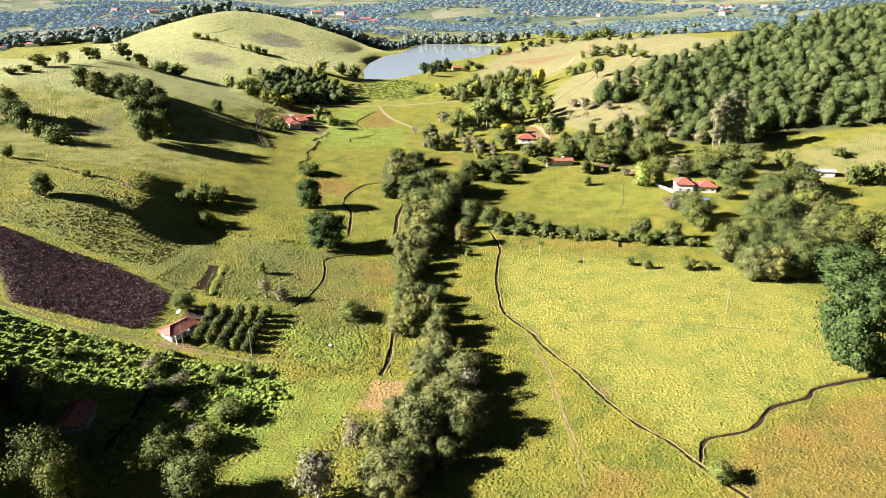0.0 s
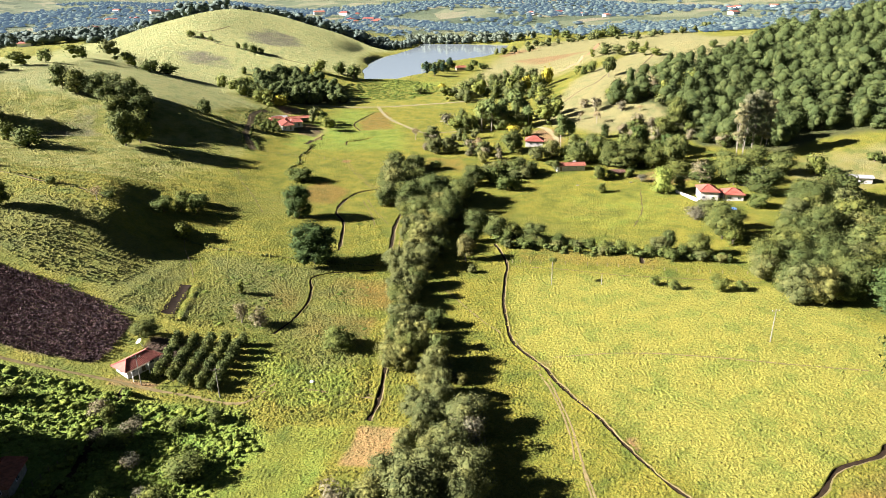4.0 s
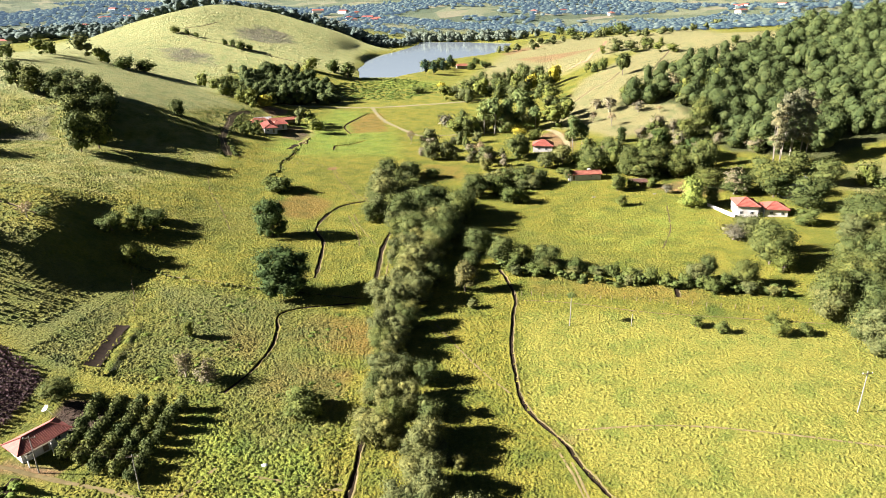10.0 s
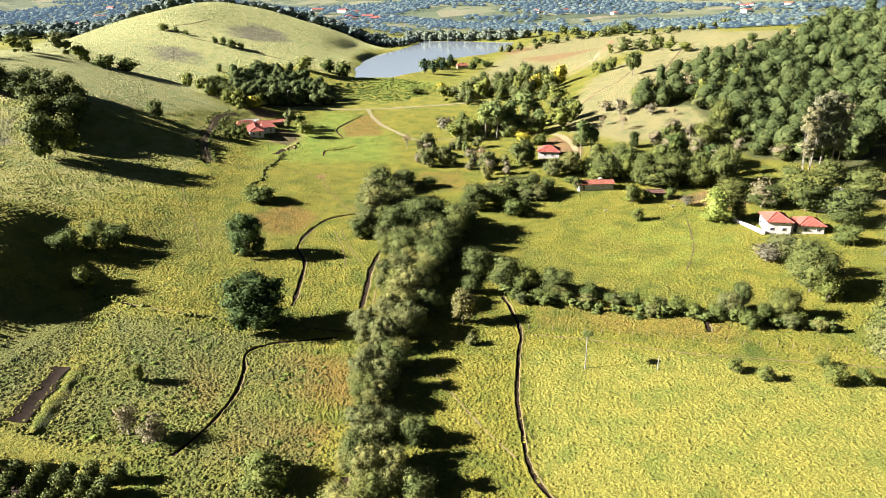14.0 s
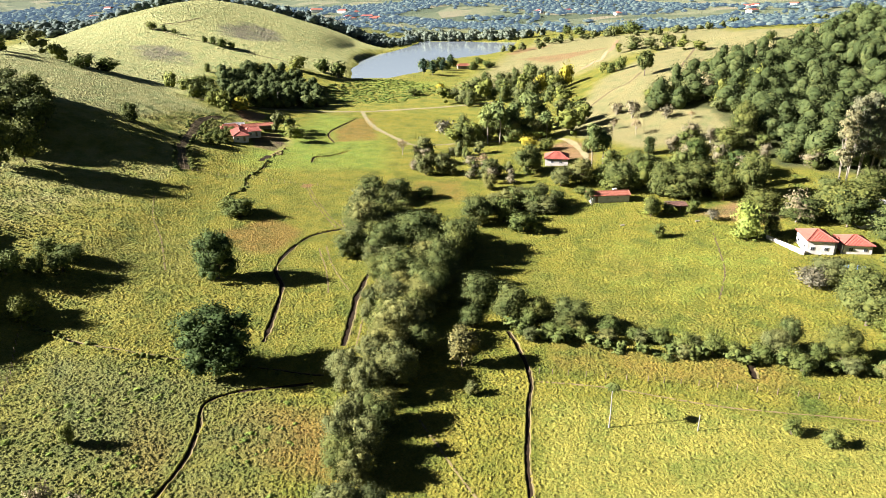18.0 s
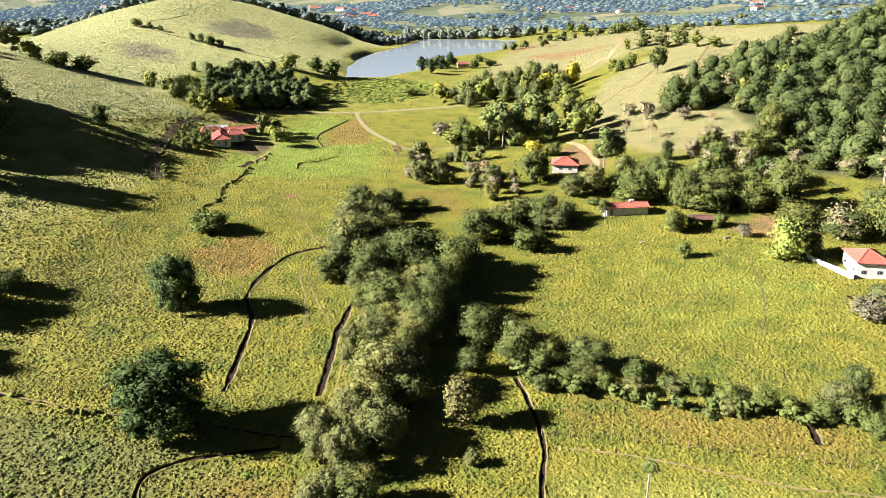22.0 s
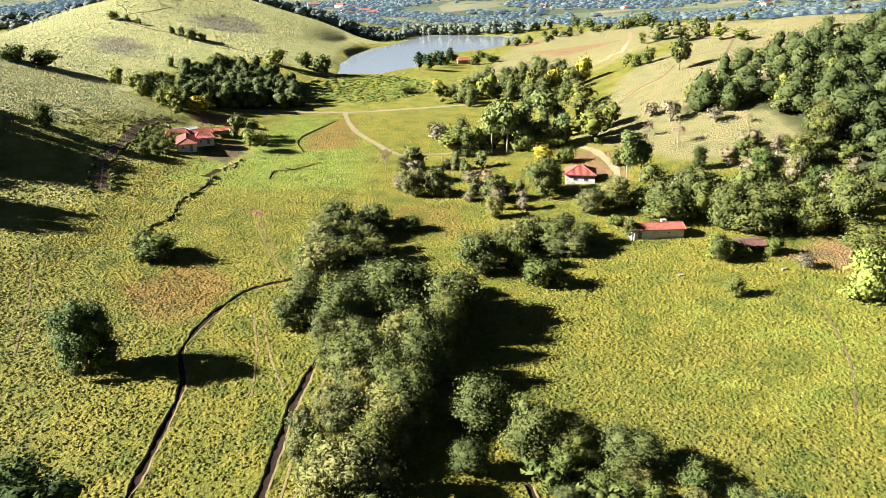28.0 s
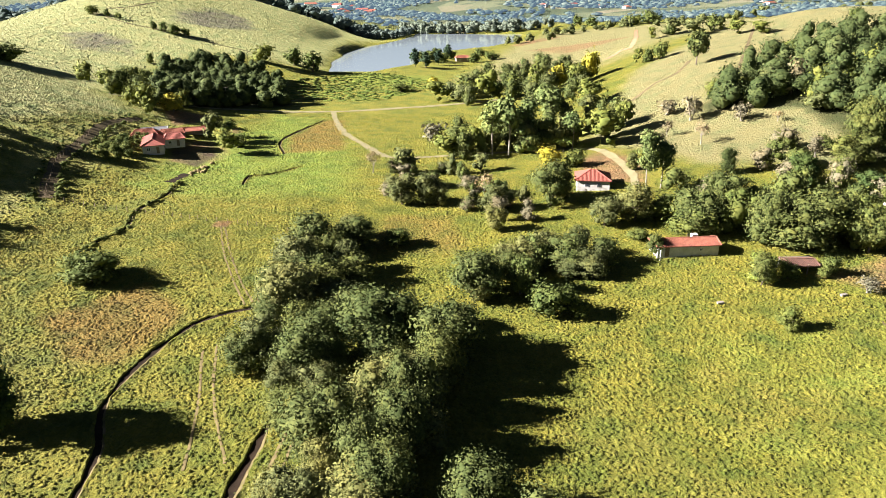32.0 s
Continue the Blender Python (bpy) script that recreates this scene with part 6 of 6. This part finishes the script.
hedge([(-99.2, 214.9), (-81.3, 208.3), (-65, 206), (-50, 206), (-32.5, 204.4)], 1.5, 1.5, 0.8, 30, LEAVES["bush"], "low brush along the boundary ditch", 75, 0.4)
hedge([(6, 222), (28, 214.5), (50, 210.5), (76, 207)], 1.2, 3.0, 2.1, 70, LEAVES["bush"], "continuous low hedge of mixed shrubs", 78)
hedge([(-76, 129), (-73.6, 116.4), (-72.2, 104), (-73.2, 94)], 1.1, 2.0, 1.6, 60, LEAVES["weed"], "leafy hedge beside the shaded lane", 76)
hedge([(-79, 129), (-76.6, 116.4), (-75.2, 104), (-76.2, 94)], 1.1, 2.0, 1.5, 60, LEAVES["weed"], "leafy hedge beside the shaded lane", 77)

# far hamlet and scattered farm buildings
hamlet_gen = np.random.default_rng(88)
for cx_, cy_, n_, reach_, size_ in ((-560, 780, 8, 45, 1.0), (-650, 940, 9, 70, 1.1), (-800, 1555, 4, 90, 1.6), (-300, 1520, 5, 60, 1.5), (-716, 1180, 3, 50, 1.3), (219, 2022, 4, 120, 1.8), (644, 1857, 4, 130, 1.8), (-1100, 2250, 4, 120, 2.2), (-420, 1850, 3, 90, 2.0)):
    for k in range(n_):
        x, y = cx_ + hamlet_gen.uniform(-1, 1) * reach_, cy_ + hamlet_gen.uniform(-1, 1) * reach_
        far_house = house("house", x, y, hamlet_gen.uniform(0, 180), "small distant white house with tiled roof", "house")
        far_house["group"] = "houses of the far hamlet"
        lx_, ly_ = hamlet_gen.uniform(5, 9) * size_, hamlet_gen.uniform(4, 6) * size_
        box_part("wall", WHITE, far_house, -lx_, -ly_, -3, lx_, ly_, 3.4 * size_)
        roof_bm = bmesh.new()
        ridge = [roof_bm.verts.new(p) for p in ((-lx_ - 0.5, -ly_ - 0.5, 3.4 * size_), (lx_ + 0.5, -ly_ - 0.5, 3.4 * size_), (lx_ + 0.5, ly_ + 0.5, 3.4 * size_), (-lx_ - 0.5, ly_ + 0.5, 3.4 * size_), (-lx_ + 2, 0, 5.2 * size_), (lx_ - 2, 0, 5.2 * size_))]
        for q in ((0, 1, 5, 4), (2, 3, 4, 5), (3, 0, 4), (1, 2, 5), (3, 2, 1, 0)):
            roof_bm.faces.new([ridge[i] for i in q])
        bm_part("roof", roof_bm, TILE if k % 3 else OLD_TILE, far_house)
dam = house("dam", -32, 1056, -6, "long low grassy dam closing the lake", "dam")
for step_ in range(14):
    box_part("bank", ROAD if step_ % 2 else CONCRETE, dam, -70 + step_ * 10, -1.2, -3, -60 + step_ * 10, 1.2, 1.0 + 0.06 * (step_ % 3))

WEEDS = [(-122, 131), (-86, 130), (-76, 127), (-50, 127), (-42, 116), (-52, 95), (-70, 84), (-95, 86), (-118, 108)]
xs, ys = scatter(WEEDS, 1.7, gen)
clear = (abs(xs + 75 - (ys - 110) * 0.06) > 1.7) & (np.hypot(xs + 83, ys - 100) > 6.5)
xs, ys = xs[clear], ys[clear]
clump_stuff("undergrowth", xs, ys, 0.9 + 2.2 * gen.uniform(0, 1, len(xs)) ** 2, 0.25 + 0.7 * gen.uniform(0, 1, len(xs)) ** 2, 80, 0.10, LEAVES["weed"], "lush green weeds and low scrub", "undergrowth", seed=18)
xs, ys = scatter([(-58, 157), (-45, 156), (-25, 150), (-25, 129), (-48, 131), (-56, 138)], 4.2, gen)
clump_stuff("undergrowth_patch", xs, ys, gen.uniform(0.7, 1.8, len(xs)), gen.uniform(0.25, 0.6, len(xs)), 70, 0.13, LEAVES["weed"], "rough tufted weeds on the valley floor", "undergrowth", seed=19)

xs, ys = scatter([(-80, 162), (-85.7, 183.4), (-92.0, 208.6), (-60, 205), (-36, 203), (-32, 180), (-27, 158), (-58, 160)], 3.0, gen)
keep = np.sin(xs / 6.1 + np.sin(ys / 4.7)) + gen.normal(0, 0.5, len(xs)) > 0.35
xs, ys = xs[keep], ys[keep]
clump_stuff("undergrowth_scatter", xs, ys, gen.uniform(0.8, 2.2, len(xs)), gen.uniform(0.15, 0.4, len(xs)), 40, 0.18, LEAVES["weed"], "scattered rough weeds in the low meadow", "undergrowth", seed=20, lobes=3)

xs, ys = scatter([(-112, 510), (-60, 505), (-35, 540), (-45, 580), (-70, 600), (-105, 596), (-118, 560)], 3.4, gen, 0.8)
clump_stuff("reeds", xs, ys, gen.uniform(2, 6.5, len(xs)), gen.uniform(0.15, 0.5, len(xs)), 50, 0.10, LEAVES["weed"], "pale green reeds and low scrub below the lake", "reeds", seed=21, lobes=4)

# withered crop in rows
CROP = [(-121, 136.5), (-108, 136.6), (-99.8, 136.4), (-87.5, 137.7), (-86.9, 142.1), (-87.2, 150.9), (-88.5, 156.4), (-95.1, 160.3), (-102.5, 162.7), (-111.8, 165.3), (-127.5, 165.7), (-152, 170)]
rows_x, rows_y = [], []
for k in np.arange(130, 178, 1.25):
    for x in np.arange(-150, -86, 0.5):
        rows_x.append(x + gen.uniform(-0.25, 0.25))
        rows_y.append(k - (x + 118) * 0.16 + gen.normal(0, 0.1))
rows_x, rows_y = np.array(rows_x), np.array(rows_y)
inside = edge_distance(rows_x, rows_y, CROP) < gen.uniform(-0.8, 0.4, len(rows_x))
rows_x, rows_y = rows_x[inside], rows_y[inside]
n = len(rows_x)
cx = np.repeat(rows_x, 9) + gen.normal(0, 0.25, 9 * n)
cy = np.repeat(rows_y, 9) + gen.normal(0, 0.2, 9 * n)
cz = ground(cx, cy) + gen.uniform(0.1, 0.75, 9 * n)
v, f = leaf_quads(np.stack([cx, cy, cz], -1), gen.normal(size=(9 * n, 3)) + (0, 0, 0.5), 0.30, gen)
tagged(new("crop", raw_mesh("crop", v, f, LEAVES["crop"])), "rows of withered purplish brown crop plants", "crop", kind="stuff")


BARE = (
    [(-53, 96), (-51, 112), (-40, 124), (-27, 127), (-13, 127), (-13, 112), (-28, 112), (-34, 96), (-38, 88), (-50, 88)],
    [(-123, 134), (-70, 128), (-60, 150), (-66, 158), (-88.9, 161.6), (-130.4, 172.2), (-149.6, 171.7)],
    [(-111, 398), (-107, 408), (-95, 400), (-91, 386), (-95, 373), (-114, 372), (-126, 395)],
)


def grass_stuff(name, ring, count, size, label, seed, tall=1.0):
    """Tussocks: low leaning mounds of grass, each closed by six slopes."""
    gen = np.random.default_rng(seed)
    xs, ys = [p[0] for p in ring], [p[1] for p in ring]
    x, y = gen.uniform(min(xs), max(xs), count * 3), gen.uniform(min(ys), max(ys), count * 3)
    ok = edge_distance(x, y, ring) < 0
    patch = np.sin(x / 5.1 + 2 * np.sin(y / 7.7)) * np.sin(y / 4.3 + np.sin(x / 9))
    ok &= gen.uniform(-1.0, 1.0, len(x)) < 0.7 * patch + 0.7
    for bare in BARE:
        ok &= edge_distance(x, y, bare) > 0
    for line, half in LINES:
        near = (x > line[:, 0].min() - 2) & (x < line[:, 0].max() + 2) & (y > line[:, 1].min() - 2) & (y < line[:, 1].max() + 2) & ok
        at = np.nonzero(near)[0]
        gap = np.hypot(x[at, None] - line[None, :, 0], y[at, None] - line[None, :, 1]).min(1) if len(at) else np.zeros(0)
        ok[at[gap < half * 0.55 + size * 0.3]] = False
    x, y = x[ok][:count], y[ok][:count]
    n = len(x)
    r = size * gen.uniform(0.55, 1.5, n)[:, None] * gen.uniform(0.7, 1.3, (n, 6))
    w = np.linspace(0, 2 * math.pi, 6, endpoint=False)[None] + gen.uniform(0, 1, n)[:, None]
    rim_x, rim_y = x[:, None] + r * np.cos(w), y[:, None] + r * np.sin(w)
    top = ground(x, y) + tall * size * gen.uniform(0.35, 1.25, n)
    rim = np.stack([rim_x, rim_y, ground(rim_x, rim_y) - 0.03], -1)
    tip = np.stack([x + gen.normal(0, size * 0.3, n), y + gen.normal(0, size * 0.3, n), top], -1)
    v = np.concatenate([rim, tip[:, None]], 1).reshape(-1, 3)
    base = np.arange(n)[:, None, None] * 7
    f = (np.array([[k, (k + 1) % 6, 6] for k in range(6)])[None] + base).reshape(-1, 3)
    fall = np.stack([ground(x - 1, y) - ground(x + 1, y), ground(x, y - 1) - ground(x, y + 1), 0 * x], -1)[:, None] * 0.32
    around = fall + np.concatenate([np.stack([0.8 * np.cos(w), 0.8 * np.sin(w), np.full(w.shape, 0.75)], -1), np.concatenate([gen.normal(0, 0.22, (n, 1, 2)), np.ones((n, 1, 1))], -1)], 1)
    me = soften(raw_mesh(name, v, f, TUFTS), around.reshape(-1, 3))
    lay_covers(me, v[:, 0], v[:, 1])
    return tagged(new(name, me), label, "grass", kind="stuff")


grass_stuff("grass", [(-100, 75), (12, 75), (10, 150), (6, 215), (-95, 215)], 38000, 0.33, "tussocky yellow-green pasture grass", 41, 0.85)
grass_stuff("grass_meadow", [(12, 75), (95, 75), (100, 200), (60, 215), (6, 215), (10, 150)], 40000, 0.27, "smooth yellow-green grass of the open meadow", 46, 0.7)
grass_stuff("grass_rough", [(-57, 152), (-28, 157), (-23.5, 128), (-45, 128), (-53, 135)], 3400, 0.55, "rough knee-high tussocks beside the orchard", 47, 0.8)
grass_stuff("grass_upper", [(-108.8, 212.0), (100, 195), (90, 290), (40, 345), (-50, 350), (-110, 320)], 72000, 0.33, "tussocky green pasture grass of the upper meadow", 42, 0.85)
grass_stuff("grass_slope", [(-101.8, 170.9), (-94.0, 229.7), (-98, 320), (-125, 440), (-260, 470), (-260, 220), (-151.2, 166.3)], 40000, 0.42, "tussocky grass on the hillside", 43, 0.8)
grass_stuff("grass_hill", [(-330, 470), (-200, 470), (-150, 560), (-112, 600), (-124, 660), (-137, 740), (-150, 810), (-165, 880), (-260, 860), (-400, 720), (-400, 540)], 9000, 1.0, "dry yellowish grass of the far hill", 45, 0.35)
grass_stuff("grass_far", [(-112, 322), (-50, 348), (40, 342), (20, 372), (-10, 470), (-70, 474), (-128, 455), (-112, 410)], 12000, 0.38, "light green grass of the far meadow", 44)


for kind, rows in FAR_PLANTS.items():
    x, y, wide, tall = np.array(rows).T
    clump_stuff("far_trees", x, y, wide, tall, 260, 0.065, LEAVES["bush" if kind == "green" else kind], "scattered trees along the far slopes and lake", "trees", 0.6, 97, 9, (0.16, 0.28))
